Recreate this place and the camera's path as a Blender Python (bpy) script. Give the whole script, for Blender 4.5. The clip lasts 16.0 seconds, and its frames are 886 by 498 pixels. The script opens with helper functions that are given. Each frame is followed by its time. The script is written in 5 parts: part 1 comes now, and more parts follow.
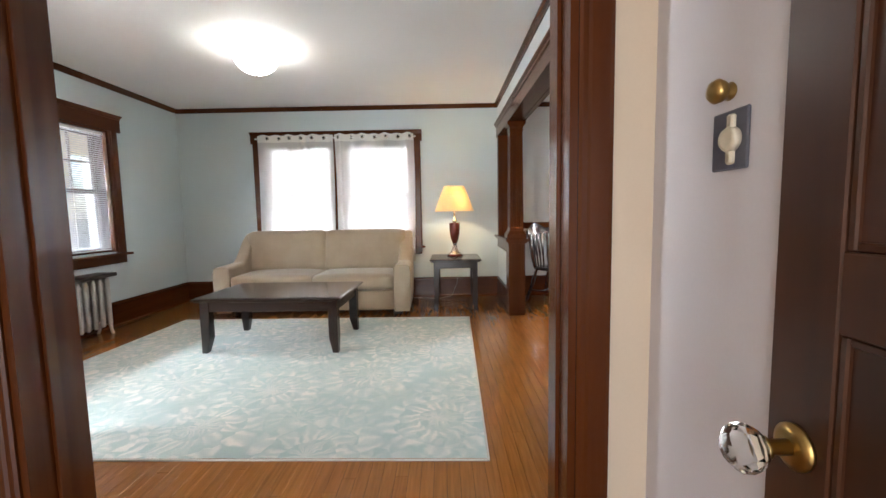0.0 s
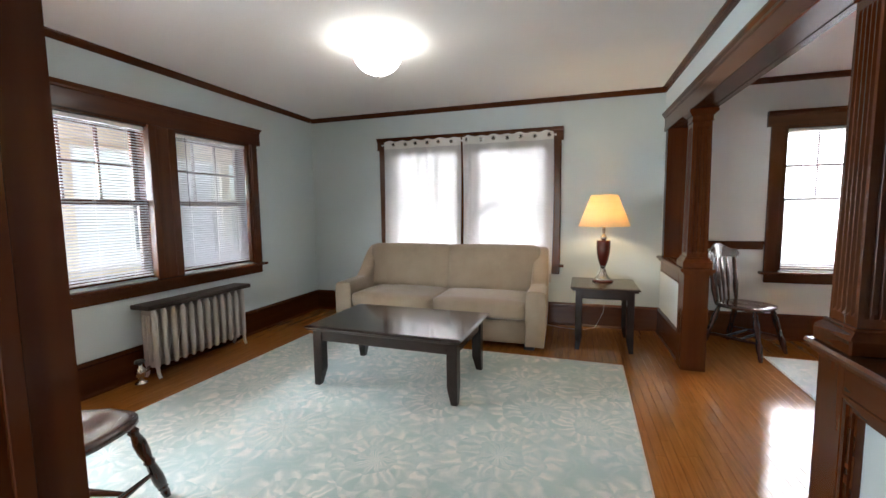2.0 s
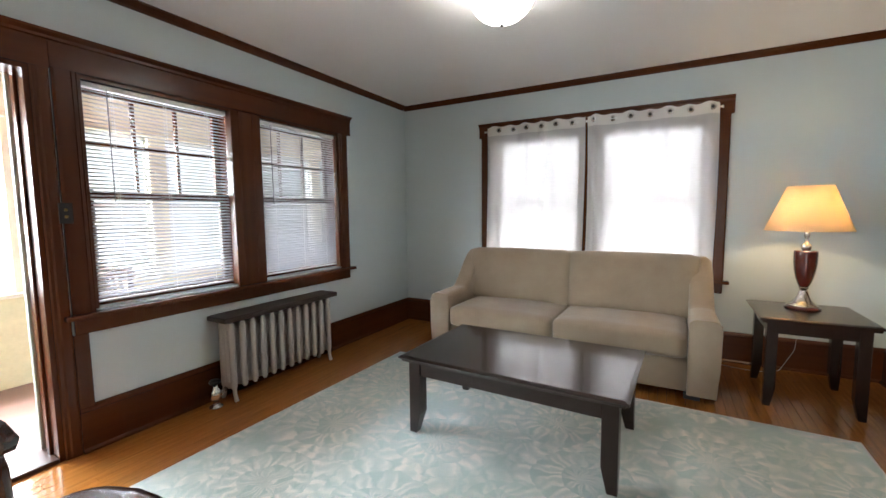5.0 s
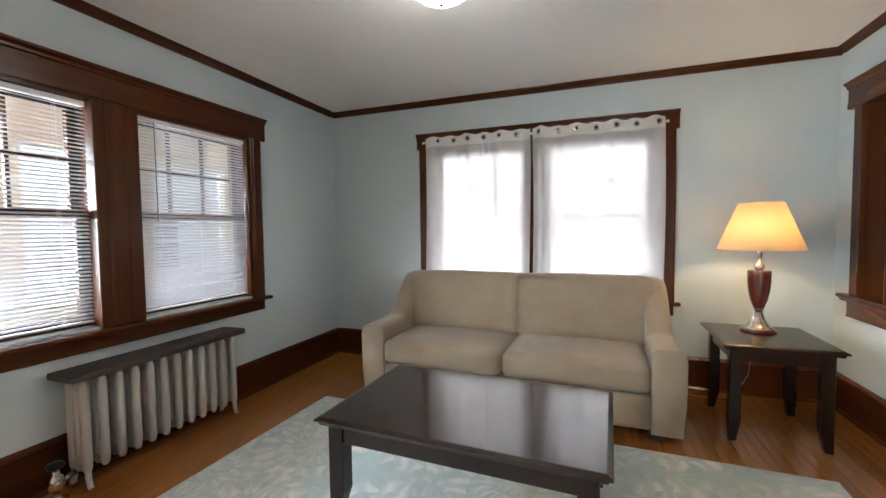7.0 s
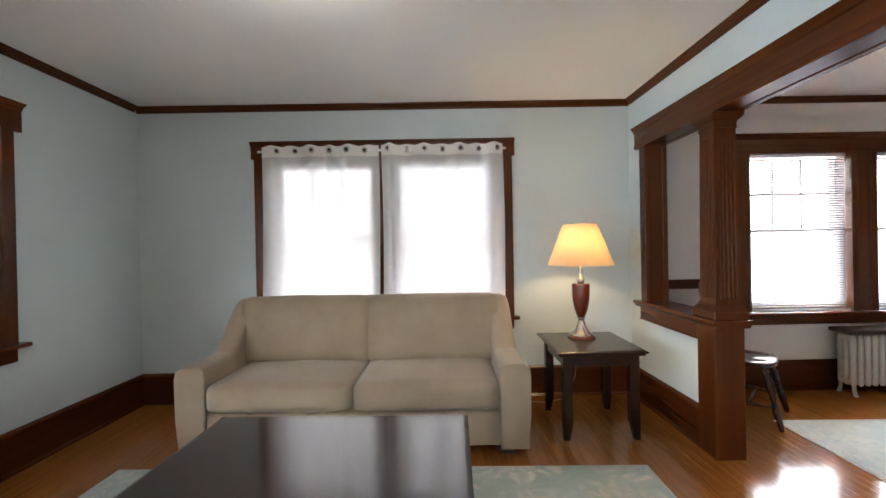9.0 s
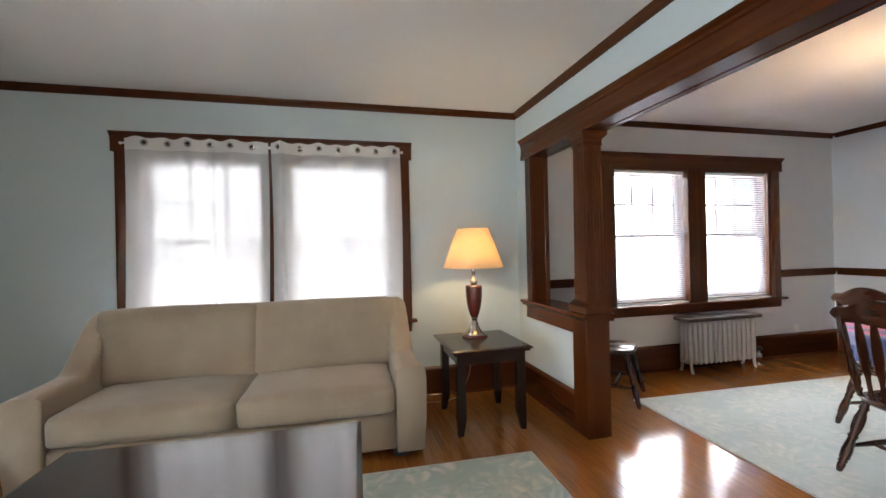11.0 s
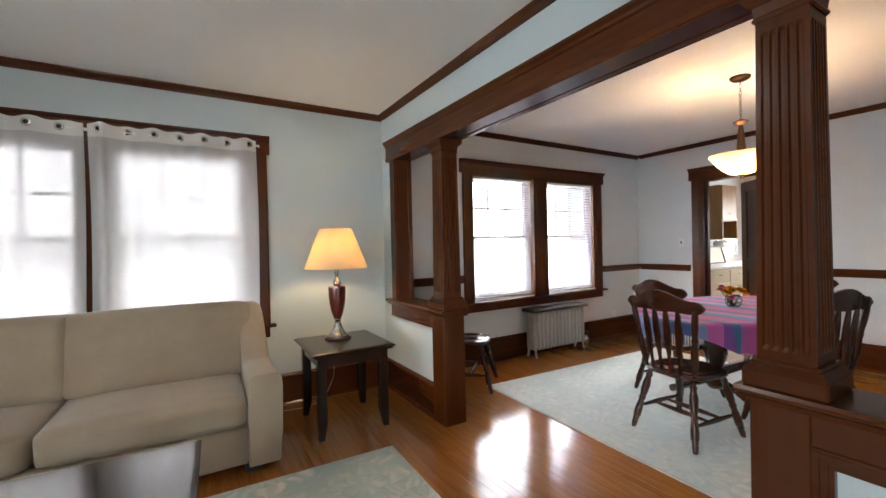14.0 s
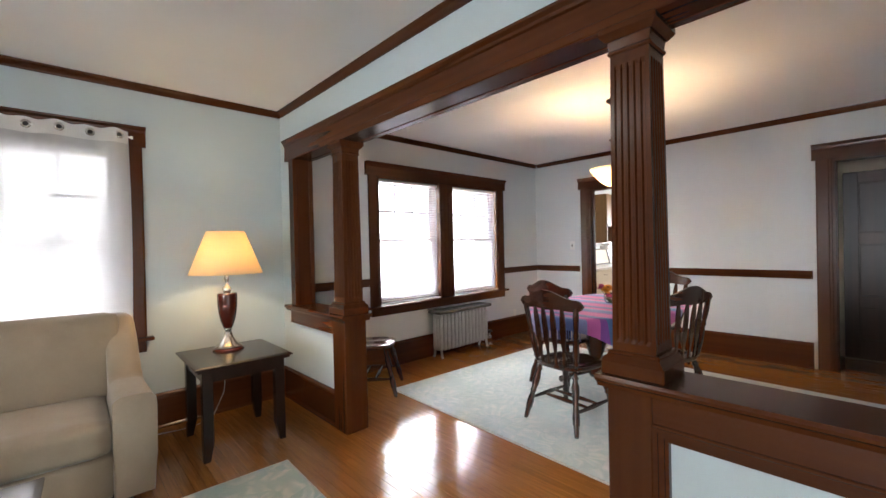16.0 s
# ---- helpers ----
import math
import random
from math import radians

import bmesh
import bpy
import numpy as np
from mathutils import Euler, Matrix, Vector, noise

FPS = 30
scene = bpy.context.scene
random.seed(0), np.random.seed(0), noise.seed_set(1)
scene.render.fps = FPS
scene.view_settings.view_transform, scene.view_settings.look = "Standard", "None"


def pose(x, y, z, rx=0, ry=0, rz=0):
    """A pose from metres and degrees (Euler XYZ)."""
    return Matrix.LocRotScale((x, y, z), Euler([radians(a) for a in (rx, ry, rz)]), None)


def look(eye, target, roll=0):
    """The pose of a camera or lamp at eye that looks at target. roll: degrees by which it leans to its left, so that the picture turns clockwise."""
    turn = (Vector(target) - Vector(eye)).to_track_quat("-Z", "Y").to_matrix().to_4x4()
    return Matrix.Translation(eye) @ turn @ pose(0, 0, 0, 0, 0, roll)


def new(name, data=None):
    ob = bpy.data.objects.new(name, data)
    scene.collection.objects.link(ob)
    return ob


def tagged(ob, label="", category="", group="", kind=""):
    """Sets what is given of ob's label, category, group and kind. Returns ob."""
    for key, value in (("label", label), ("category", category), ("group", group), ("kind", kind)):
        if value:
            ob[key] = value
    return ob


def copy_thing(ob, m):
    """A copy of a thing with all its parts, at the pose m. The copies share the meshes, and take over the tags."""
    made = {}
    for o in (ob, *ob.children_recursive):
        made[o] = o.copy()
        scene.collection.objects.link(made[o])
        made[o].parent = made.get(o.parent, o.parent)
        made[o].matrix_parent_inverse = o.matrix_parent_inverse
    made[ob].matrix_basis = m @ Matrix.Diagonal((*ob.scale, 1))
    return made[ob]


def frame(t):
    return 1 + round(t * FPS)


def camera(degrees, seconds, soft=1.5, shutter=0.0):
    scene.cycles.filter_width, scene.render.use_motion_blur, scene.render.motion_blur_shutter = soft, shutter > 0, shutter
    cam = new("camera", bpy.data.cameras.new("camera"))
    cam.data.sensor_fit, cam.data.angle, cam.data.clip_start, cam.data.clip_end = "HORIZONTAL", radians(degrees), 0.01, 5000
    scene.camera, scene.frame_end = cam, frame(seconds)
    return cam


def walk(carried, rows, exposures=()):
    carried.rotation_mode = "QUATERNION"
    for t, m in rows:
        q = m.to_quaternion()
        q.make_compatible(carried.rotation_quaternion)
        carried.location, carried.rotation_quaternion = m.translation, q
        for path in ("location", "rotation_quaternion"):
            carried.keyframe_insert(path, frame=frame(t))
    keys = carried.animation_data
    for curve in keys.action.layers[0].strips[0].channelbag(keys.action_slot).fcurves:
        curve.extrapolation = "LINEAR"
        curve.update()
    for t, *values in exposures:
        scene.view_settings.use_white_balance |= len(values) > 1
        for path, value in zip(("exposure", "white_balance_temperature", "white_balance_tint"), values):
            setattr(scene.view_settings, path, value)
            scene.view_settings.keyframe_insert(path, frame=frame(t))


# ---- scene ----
# ---- camera ----
cam = camera(94.5, 16.0)
PATH = [
    (0, (-0.071, 0.156, 1.146), (-0.075, 2.149, 0.968), -1.1),
    (0.5, (-0.103, 0.423, 1.208), (-0.231, 2.411, 1.033), -1.0),
    (1, (-0.16, 0.576, 1.271), (-0.427, 2.55, 1.098), -0.9),
    (1.5, (-0.223, 0.728, 1.302), (-0.639, 2.676, 1.123), -0.8),
    (2, (-0.234, 0.883, 1.324), (-0.834, 2.782, 1.141), -0.7),
    (2.5, (-0.315, 0.995, 1.309), (-1.058, 2.843, 1.128), -0.7),
    (3, (-0.444, 1.143, 1.311), (-1.286, 2.948, 1.129), -0.7),
    (3.5, (-0.537, 1.253, 1.313), (-1.453, 3.022, 1.126), -0.7),
    (4, (-0.629, 1.365, 1.304), (-1.593, 3.108, 1.121), -0.6),
    (6.5, (-0.957, 1.809, 1.316), (-1.8, 3.618, 1.183), -0.8),
    (7, (-0.978, 1.962, 1.311), (-1.668, 3.837, 1.219), -0.7),
    (7.5, (-0.979, 2.074, 1.313), (-1.491, 4.006, 1.253), -0.8),
    (8, (-1.011, 2.125, 1.315), (-1.331, 4.099, 1.281), -0.9),
    (8.5, (-1.019, 2.15, 1.32), (-1.161, 4.145, 1.299), -1.0),
    (9, (-1.007, 2.152, 1.314), (-0.988, 4.152, 1.304), -1.1),
    (9.5, (-0.99, 2.157, 1.306), (-0.831, 4.15, 1.303), -1.2),
    (12, (-0.941, 2.11, 1.313), (-0.27, 3.994, 1.303), -1.3),
    (12.5, (-0.927, 2.092, 1.327), (-0.161, 3.939, 1.309), -1.3),
    (13, (-0.913, 2.074, 1.318), (-0.054, 3.88, 1.303), -1.3),
    (13.5, (-0.9, 2.065, 1.315), (0.05, 3.825, 1.3), -1.4),
    (14, (-0.889, 2.062, 1.313), (0.149, 3.771, 1.298), -1.3),
    (14.5, (-0.867, 2.052, 1.323), (0.252, 3.709, 1.303), -1.3),
    (15, (-0.846, 2.034, 1.323), (0.352, 3.635, 1.305), -1.4),
    (15.5, (-0.833, 2.019, 1.328), (0.449, 3.553, 1.309), -1.4),
    (16, (-0.82, 1.992, 1.324), (0.546, 3.452, 1.309), -1.3),
]
walk(cam, [(t, look(eye, target, roll)) for t, eye, target, roll in PATH], exposures=[(0, 3.12), (0.5, 2.98), (1, 2.97), (1.5, 2.82), (3, 2.68), (4, 2.62), (7, 2.76), (9, 2.76), (12.5, 2.52), (14, 2.52), (16, 2.70)])

# ---- world, sun, window light ----
world = bpy.data.worlds.new("world")
scene.world = world
world.use_nodes = True
wn = world.node_tree.nodes
sky = wn.new("ShaderNodeTexSky")
sky.sky_type, sky.sun_disc = "NISHITA", False
sky.sun_elevation, sky.sun_rotation = radians(48), radians(132)
world.node_tree.links.new(sky.outputs[0], wn["Background"].inputs[0])
wn["Background"].inputs[1].default_value = 0.05

sun = new("sun", bpy.data.lights.new("sun", "SUN"))
sun.data.energy, sun.data.angle, sun.data.color = 0.9, radians(10), (1.0, 0.96, 0.90)
sun.matrix_world = look((9, -8, 14), (0, 0, 0))


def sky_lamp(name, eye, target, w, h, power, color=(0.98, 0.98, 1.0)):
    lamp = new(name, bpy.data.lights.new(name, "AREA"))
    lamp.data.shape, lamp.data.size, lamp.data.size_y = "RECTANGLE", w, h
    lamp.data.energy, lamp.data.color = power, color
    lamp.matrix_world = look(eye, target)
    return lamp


sky_lamp("skylight_north_living", (-1.49, 6.42, 1.35), (-1.49, 5.0, 1.80), 2.6, 2.1, 56)
sky_lamp("skylight_north_dining", (2.74, 6.42, 1.35), (2.74, 5.0, 1.75), 2.6, 2.1, 62)
sky_lamp("skylight_kitchen", (7.34, 6.20, 1.5), (7.34, 5.0, 1.5), 0.9, 1.1, 16)
# added fill from outside an unseen east opening, brightens the kitchen
sky_lamp("skylight_kitchen_east", (8.30, 4.4, 1.5), (7.0, 4.4, 1.5), 1.2, 1.1, 13)
sky_lamp("skylight_porch_south", (-5.48, 1.75, 1.42), (-4.0, 1.85, 1.66), 2.1, 1.4, 68, (0.84, 0.92, 1.0))
sky_lamp("skylight_porch", (-7.9, 3.0, 4.6), (-4.2, 3.0, 0.8), 6.0, 2.6, 900, (0.78, 0.87, 1.0))
# front door is unseen, assumed open behind the start; lamp added to light the hall
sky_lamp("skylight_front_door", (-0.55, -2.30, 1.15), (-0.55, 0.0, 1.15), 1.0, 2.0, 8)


def bulb(name, at, power, radius, color):
    lamp = new(name, bpy.data.lights.new(name, "POINT"))
    lamp.data.energy, lamp.data.shadow_soft_size, lamp.data.color = power, radius, color
    lamp.location = at
    return lamp


bulb("table_bulb", (0.068, 5.266, 1.30), 1.7, 0.035, (1.0, 0.70, 0.40))
for dx, dy in ((0.1, 0), (-0.05, 0.087), (-0.05, -0.087)):
    bulb("pendant_bulb", (2.75 + dx, 3.57 + dy, 1.89), 2.4, 0.03, (1.0, 0.70, 0.44))

# ---- materials ----
def base_mat(name):
    m = bpy.data.materials.new(name)
    m.use_nodes = True
    return m, m.node_tree.nodes, m.node_tree.links, m.node_tree.nodes["Principled BSDF"]


def coords(n, l, scale=(1, 1, 1), space="Object"):
    tc, mp = n.new("ShaderNodeTexCoord"), n.new("ShaderNodeMapping")
    mp.inputs["Scale"].default_value = scale
    l.new(tc.outputs[space], mp.inputs[0])
    return mp.outputs[0]


def noise_tex(n, l, vec, scale, detail=4, rough=0.55, dist=0.0):
    t = n.new("ShaderNodeTexNoise")
    t.inputs["Scale"].default_value, t.inputs["Detail"].default_value = scale, detail
    t.inputs["Roughness"].default_value, t.inputs["Distortion"].default_value = rough, dist
    l.new(vec, t.inputs["Vector"])
    return t.outputs["Fac"]


def ramp(n, l, fac, stops):
    r = n.new("ShaderNodeValToRGB")
    e = r.color_ramp.elements
    while len(e) < len(stops):
        e.new(0.5)
    for k, (p, c) in enumerate(stops):
        e[k].position, e[k].color = p, (*c, 1)
    l.new(fac, r.inputs[0])
    return r.outputs[0]


def mixc(n, l, a, b, fac, mode="MIX"):
    x = n.new("ShaderNodeMix")
    x.data_type, x.blend_type = "RGBA", mode
    for sock, v in ((x.inputs[0], fac), (x.inputs[6], a), (x.inputs[7], b)):
        if hasattr(v, "links"):
            l.new(v, sock)
        else:
            sock.default_value = v if isinstance(v, float) else (*v, 1)
    return x.outputs[2]


def maths(n, l, op, a, b=0.0):
    x = n.new("ShaderNodeMath")
    x.operation = op
    for sock, v in ((x.inputs[0], a), (x.inputs[1], b)):
        if hasattr(v, "links"):
            l.new(v, sock)
        else:
            sock.default_value = v
    return x.outputs[0]


def bump(n, l, p, height, strength, dist=0.002):
    b = n.new("ShaderNodeBump")
    b.inputs["Strength"].default_value, b.inputs["Distance"].default_value = strength, dist
    l.new(height, b.inputs["Height"])
    l.new(b.outputs[0], p.inputs["Normal"])


def shade(c, k):
    return tuple(min(1.0, v * k) for v in c)


def plain(name, col, rough=0.5, metal=0.0, var=0.12, fine=60.0, coarse=2.5, bmp=0.1, coat=0.0, dist=0.001):
    """A surface with large soft variation, fine grain and a slight relief."""
    m, n, l, p = base_mat(name)
    v = coords(n, l)
    big, small = noise_tex(n, l, v, coarse, 5), noise_tex(n, l, v, fine, 3)
    c = ramp(n, l, big, [(0.3, shade(col, 1 - var)), (0.7, shade(col, 1 + var * 0.6))])
    c2 = ramp(n, l, small, [(0.3, (1 - var * 0.6,) * 3), (0.7, (1.0, 1.0, 1.0))])
    l.new(mixc(n, l, c, c2, 1.0, "MULTIPLY"), p.inputs["Base Color"])
    r = n.new("ShaderNodeMapRange")
    r.inputs[3].default_value, r.inputs[4].default_value = max(0.02, rough * 0.85), min(1.0, rough * 1.15)
    l.new(big, r.inputs[0])
    l.new(r.outputs[0], p.inputs["Roughness"])
    p.inputs["Metallic"].default_value, p.inputs["Coat Weight"].default_value = metal, coat
    p.inputs["Coat Roughness"].default_value = 0.12
    if bmp:
        bump(n, l, p, small, bmp, dist)
    return m


def wood(name, dark, light, axis, rough=0.3, fine=24.0, coat=0.0, rand=0.15, spec=0.5):
    """Stained wood with its grain along one axis."""
    m, n, l, p = base_mat(name)
    s = [1.0, 1.0, 1.0]
    s["xyz".index(axis)] = 0.03
    v = coords(n, l, s)
    grain = noise_tex(n, l, v, fine, 3, 0.5, 0.0)
    broad = noise_tex(n, l, v, fine * 0.3, 3, 0.5, 0.0)
    c = ramp(n, l, maths(n, l, "ADD", maths(n, l, "MULTIPLY", grain, 0.5), maths(n, l, "MULTIPLY", broad, 0.5)),
             [(0.28, dark), (0.5, tuple((a + b) / 2 for a, b in zip(dark, light))), (0.74, light)])
    info = n.new("ShaderNodeObjectInfo")
    k = n.new("ShaderNodeMapRange")
    k.inputs[3].default_value, k.inputs[4].default_value = 1 - rand, 1 + rand
    l.new(info.outputs["Random"], k.inputs[0])
    hs = n.new("ShaderNodeHueSaturation")
    l.new(k.outputs[0], hs.inputs["Value"])
    l.new(c, hs.inputs["Color"])
    l.new(hs.outputs[0], p.inputs["Base Color"])
    wear = noise_tex(n, l, coords(n, l), 2.0, 3, 0.5)
    r = n.new("ShaderNodeMapRange")
    r.inputs[3].default_value, r.inputs[4].default_value = rough * 0.92, rough * 1.12
    l.new(wear, r.inputs[0])
    l.new(r.outputs[0], p.inputs["Roughness"])
    p.inputs["Coat Weight"].default_value, p.inputs["Coat Roughness"].default_value = coat, 0.1
    p.inputs["Specular IOR Level"].default_value = spec
    bump(n, l, p, grain, 0.04, 0.0005)
    return m


TD, TL = (0.052, 0.0132, 0.0032), (0.094, 0.0252, 0.0060)
TRIM = {a: wood("stained_trim_" + a, TD, TL, a, 0.25, coat=0.05, rand=0.03, spec=0.28) for a in "xyz"}
FURN = {a: wood("espresso_wood_" + a, (0.010, 0.0045, 0.0030), (0.026, 0.0115, 0.0075), a, 0.24, coat=0.10, rand=0.05, spec=0.40) for a in "xyz"}
FURNTOP = wood("espresso_wood_top", (0.011, 0.005, 0.0033), (0.027, 0.012, 0.0078), "x", 0.20, coat=0.55, rand=0.05, spec=0.5)
CHAIR = {a: wood("maple_stained_dark_" + a, (0.030, 0.0085, 0.0035), (0.070, 0.021, 0.008), a, 0.24, coat=0.5, rand=0.08) for a in "xyz"}
DARKDOOR = wood("dark_door_wood", (0.026, 0.009, 0.004), (0.070, 0.024, 0.010), "z", 0.32, spec=0.4)
CAB = wood("kitchen_cabinet_wood", (0.15, 0.070, 0.018), (0.29, 0.145, 0.042), "z", 0.4)
WALL = plain("pale_aqua_wall_paint", (0.550, 0.632, 0.648), 0.62, var=0.035, fine=140, coarse=0.9, bmp=0.06)
DWALL = plain("pale_grey_wall_paint", (0.64, 0.665, 0.675), 0.62, var=0.035, fine=140, coarse=0.9, bmp=0.06)
# hall colours hold the light's tint: lilac for cool daylight, cream warmed by lamplight
HSIDE = plain("daylit_lilac_hall_paint", (0.60, 0.575, 0.60), 0.6, var=0.04, fine=140, coarse=0.9, bmp=0.06)
HWALL = plain("lamplit_cream_hall_paint", (0.60, 0.50, 0.385), 0.6, var=0.04, fine=140, coarse=0.9, bmp=0.06)
CEIL = plain("white_ceiling_paint", (0.85, 0.845, 0.835), 0.8, var=0.03, fine=180, coarse=0.8, bmp=0.08)
WHITE = plain("white_gloss_paint", (0.78, 0.78, 0.76), 0.35, var=0.04)
RADI = plain("silver_radiator_paint", (0.50, 0.485, 0.455), 0.42, 0.1, var=0.12, fine=90, bmp=0.25)
PLASTIC = plain("white_plastic", (0.75, 0.75, 0.73), 0.35, var=0.03)
STEEL = plain("brushed_nickel", (0.62, 0.60, 0.56), 0.24, 1.0, var=0.05)
BRASS = plain("aged_brass", (0.42, 0.28, 0.10), 0.32, 1.0, var=0.2, fine=40)
BRONZE = plain("oil_rubbed_bronze", (0.10, 0.055, 0.03), 0.35, 0.9, var=0.2)
IRON = plain("dark_iron", (0.03, 0.028, 0.026), 0.4, 0.7)
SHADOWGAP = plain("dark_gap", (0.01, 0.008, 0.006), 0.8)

# ---- mesh helpers ----
def box(bm, a, b, bev=0.0, seg=1):
    lo, hi = [min(p, q) for p, q in zip(a, b)], [max(p, q) for p, q in zip(a, b)]
    m = Matrix.Translation([(p + q) / 2 for p, q in zip(lo, hi)]) @ Matrix.Diagonal((*[q - p for p, q in zip(lo, hi)], 1))
    vs = bmesh.ops.create_cube(bm, size=1, matrix=m)["verts"]
    if bev:
        es = list({e for v in vs for e in v.link_edges})
        bmesh.ops.bevel(bm, geom=es, offset=bev, segments=seg, affect="EDGES", profile=0.6)
    return bm


def boxes(*items):
    bm = bmesh.new()
    for it in items:
        box(bm, *it)
    return bm


def prism(bm, pts, axis, a, b):
    """A profile of (u, v) points drawn out along an axis from a to b: x takes (y, z), y takes (x, z), z takes (x, y)."""
    def at(u, v, w):
        return {"x": (w, u, v), "y": (u, w, v), "z": (u, v, w)}[axis]
    rows = [[bm.verts.new(at(u, v, w)) for u, v in pts] for w in (a, b)]
    k = len(pts)
    fs = [bm.faces.new((rows[0][i], rows[0][(i + 1) % k], rows[1][(i + 1) % k], rows[1][i])) for i in range(k)]
    fs += [bm.faces.new(rows[0]), bm.faces.new(rows[1][::-1])]
    bmesh.ops.recalc_face_normals(bm, faces=fs)
    return bm


def lathe(bm, prof, seg=24, at=(0, 0, 0), m=None):
    """A turned shape from (radius, height) pairs, bottom to top."""
    m = Matrix.Translation(at) @ (m or Matrix.Identity(4))
    rings = []
    for r, z in prof:
        rings.append([bm.verts.new(m @ Vector((r * math.cos(2 * math.pi * i / seg), r * math.sin(2 * math.pi * i / seg), z))) for i in range(seg)])
    fs = []
    for p, q in zip(rings, rings[1:]):
        fs += [bm.faces.new((p[i], p[(i + 1) % seg], q[(i + 1) % seg], q[i])) for i in range(seg)]
    fs += [bm.faces.new(rings[0][::-1]), bm.faces.new(rings[-1])]
    for f in fs:
        f.smooth = True
    return bm


def turned(bm, a, b, prof, seg=12):
    """A turned shape between two points; prof holds (radius, share of the length)."""
    a, b = Vector(a), Vector(b)
    d = b - a
    m = Matrix.Translation(a) @ d.to_track_quat("Z", "Y").to_matrix().to_4x4()
    return lathe(bm, [(r, s * d.length) for r, s in prof], seg, m=m)


def tube(bm, pts, r, seg=8):
    pts = [Vector(p) for p in pts]
    rings = []
    for i, p in enumerate(pts):
        d = (pts[min(i + 1, len(pts) - 1)] - pts[max(i - 1, 0)]).normalized()
        q = d.to_track_quat("Z", "Y")
        rings.append([bm.verts.new(p + q @ Vector((r * math.cos(2 * math.pi * k / seg), r * math.sin(2 * math.pi * k / seg), 0))) for k in range(seg)])
    for a, b in zip(rings, rings[1:]):
        for k in range(seg):
            bm.faces.new((a[k], a[(k + 1) % seg], b[(k + 1) % seg], b[k])).smooth = True
    bm.faces.new(rings[0][::-1]), bm.faces.new(rings[-1])
    return bm


def mesh_of(name, bm, material, smooth=None):
    me = bpy.data.meshes.new(name)
    bmesh.ops.recalc_face_normals(bm, faces=bm.faces[:])
    bm.to_mesh(me)
    bm.free()
    me.materials.append(material)
    if smooth is not None:
        me.shade_smooth()
        me.set_sharp_from_angle(angle=radians(smooth))
    return me


def part(name, bm, material, parent=None, label="", smooth=None):
    ob = new(name, mesh_of(name, bm, material, smooth))
    ob.parent = parent
    return tagged(ob, label)


def setting(name, bm, material, label, category, smooth=None):
    return tagged(part(name, bm, material, None, "", smooth), label, category, kind="structure")


def thing(name, label, category, m=None, group="", kind=""):
    e = new(name)
    e.empty_display_size = 0.1
    if m is not None:
        e.matrix_world = m
    return tagged(e, label, category, group, kind)


# ---- plan ----
XW, XE, YN, YS, ZC = -3.60, 4.72, 5.73, 1.475, 2.567      # living west, dining east, north, living south, ceiling
PX0, PX1 = 0.672, 0.785                                  # partition between living and dining
HS0 = 1.275                                              # hall side of the south wall
OPX0, OPX1, OPH = -1.30, 0.292, 2.09                     # cased opening to the hall
NWL = (-2.465, -0.49, 0.715, 2.10)                         # living north window: x0 x1 z0 z1
NWD = (1.72, 3.75, 0.70, 2.10)                           # dining north window
WWY = (2.575, 4.565, 0.79, 2.07)                           # west window: y0 y1 z0 z1
WDY = (1.52, 2.385, 0.0, 2.06)                            # porch door
KDY = (4.02, 4.84, 0.0, 2.09)                            # kitchen door
RDY = (1.50, 2.31, 0.0, 2.09)                            # far door in the east wall
PORX = -5.27                                             # porch outer wall


def wall_x(name, y0, y1, x0, x1, z1, holes, material, label, z0=0.0):
    """A wall along x with rectangular holes (x0, x1, z0, z1)."""
    bm, x = bmesh.new(), x0
    for a, b, c, d in sorted(holes):
        box(bm, (x, y0, z0), (a, y1, z1))
        if c > z0:
            box(bm, (a, y0, z0), (b, y1, c))
        box(bm, (a, y0, d), (b, y1, z1))
        x = b
    box(bm, (x, y0, z0), (x1, y1, z1))
    return setting(name, bm, material, label, "wall")


def wall_y(name, x0, x1, y0, y1, z1, holes, material, label, z0=0.0):
    bm, y = bmesh.new(), y0
    for a, b, c, d in sorted(holes):
        box(bm, (x0, y, z0), (x1, a, z1))
        if c > z0:
            box(bm, (x0, a, z0), (x1, b, c))
        box(bm, (x0, a, d), (x1, b, z1))
        y = b
    box(bm, (x0, y, z0), (x1, y1, z1))
    return setting(name, bm, material, label, "wall")


PM = (PX0 + PX1) / 2
wall_x("wall_north_living", YN, YN + 0.20, XW - 0.18, PM, ZC, [NWL], WALL, "pale aqua painted plaster wall with a window pair")
wall_x("wall_north_dining", YN, YN + 0.20, PM, 8.0, ZC, [NWD, (7.00, 7.75, 1.0, 2.0)], DWALL, "pale grey painted plaster wall with a window pair")
wall_y("wall_west", XW - 0.18, XW, HS0, YN, ZC, [WDY, WWY], WALL, "pale aqua plaster wall with porch door and windows")
wall_y("wall_east", XE, XE + 0.14, 0.9, YN, ZC, [KDY, RDY], DWALL, "pale grey plaster wall with two doorways")
wall_x("wall_south_living", HS0, YS, XW, PX0, ZC, [(OPX0, OPX1, 0, OPH)], HWALL, "plaster wall with a wide cased opening")
wall_x("wall_south_dining", 0.75, 0.9, 0.642, XE + 0.14, ZC, [], DWALL, "pale grey plaster wall of the dining room")
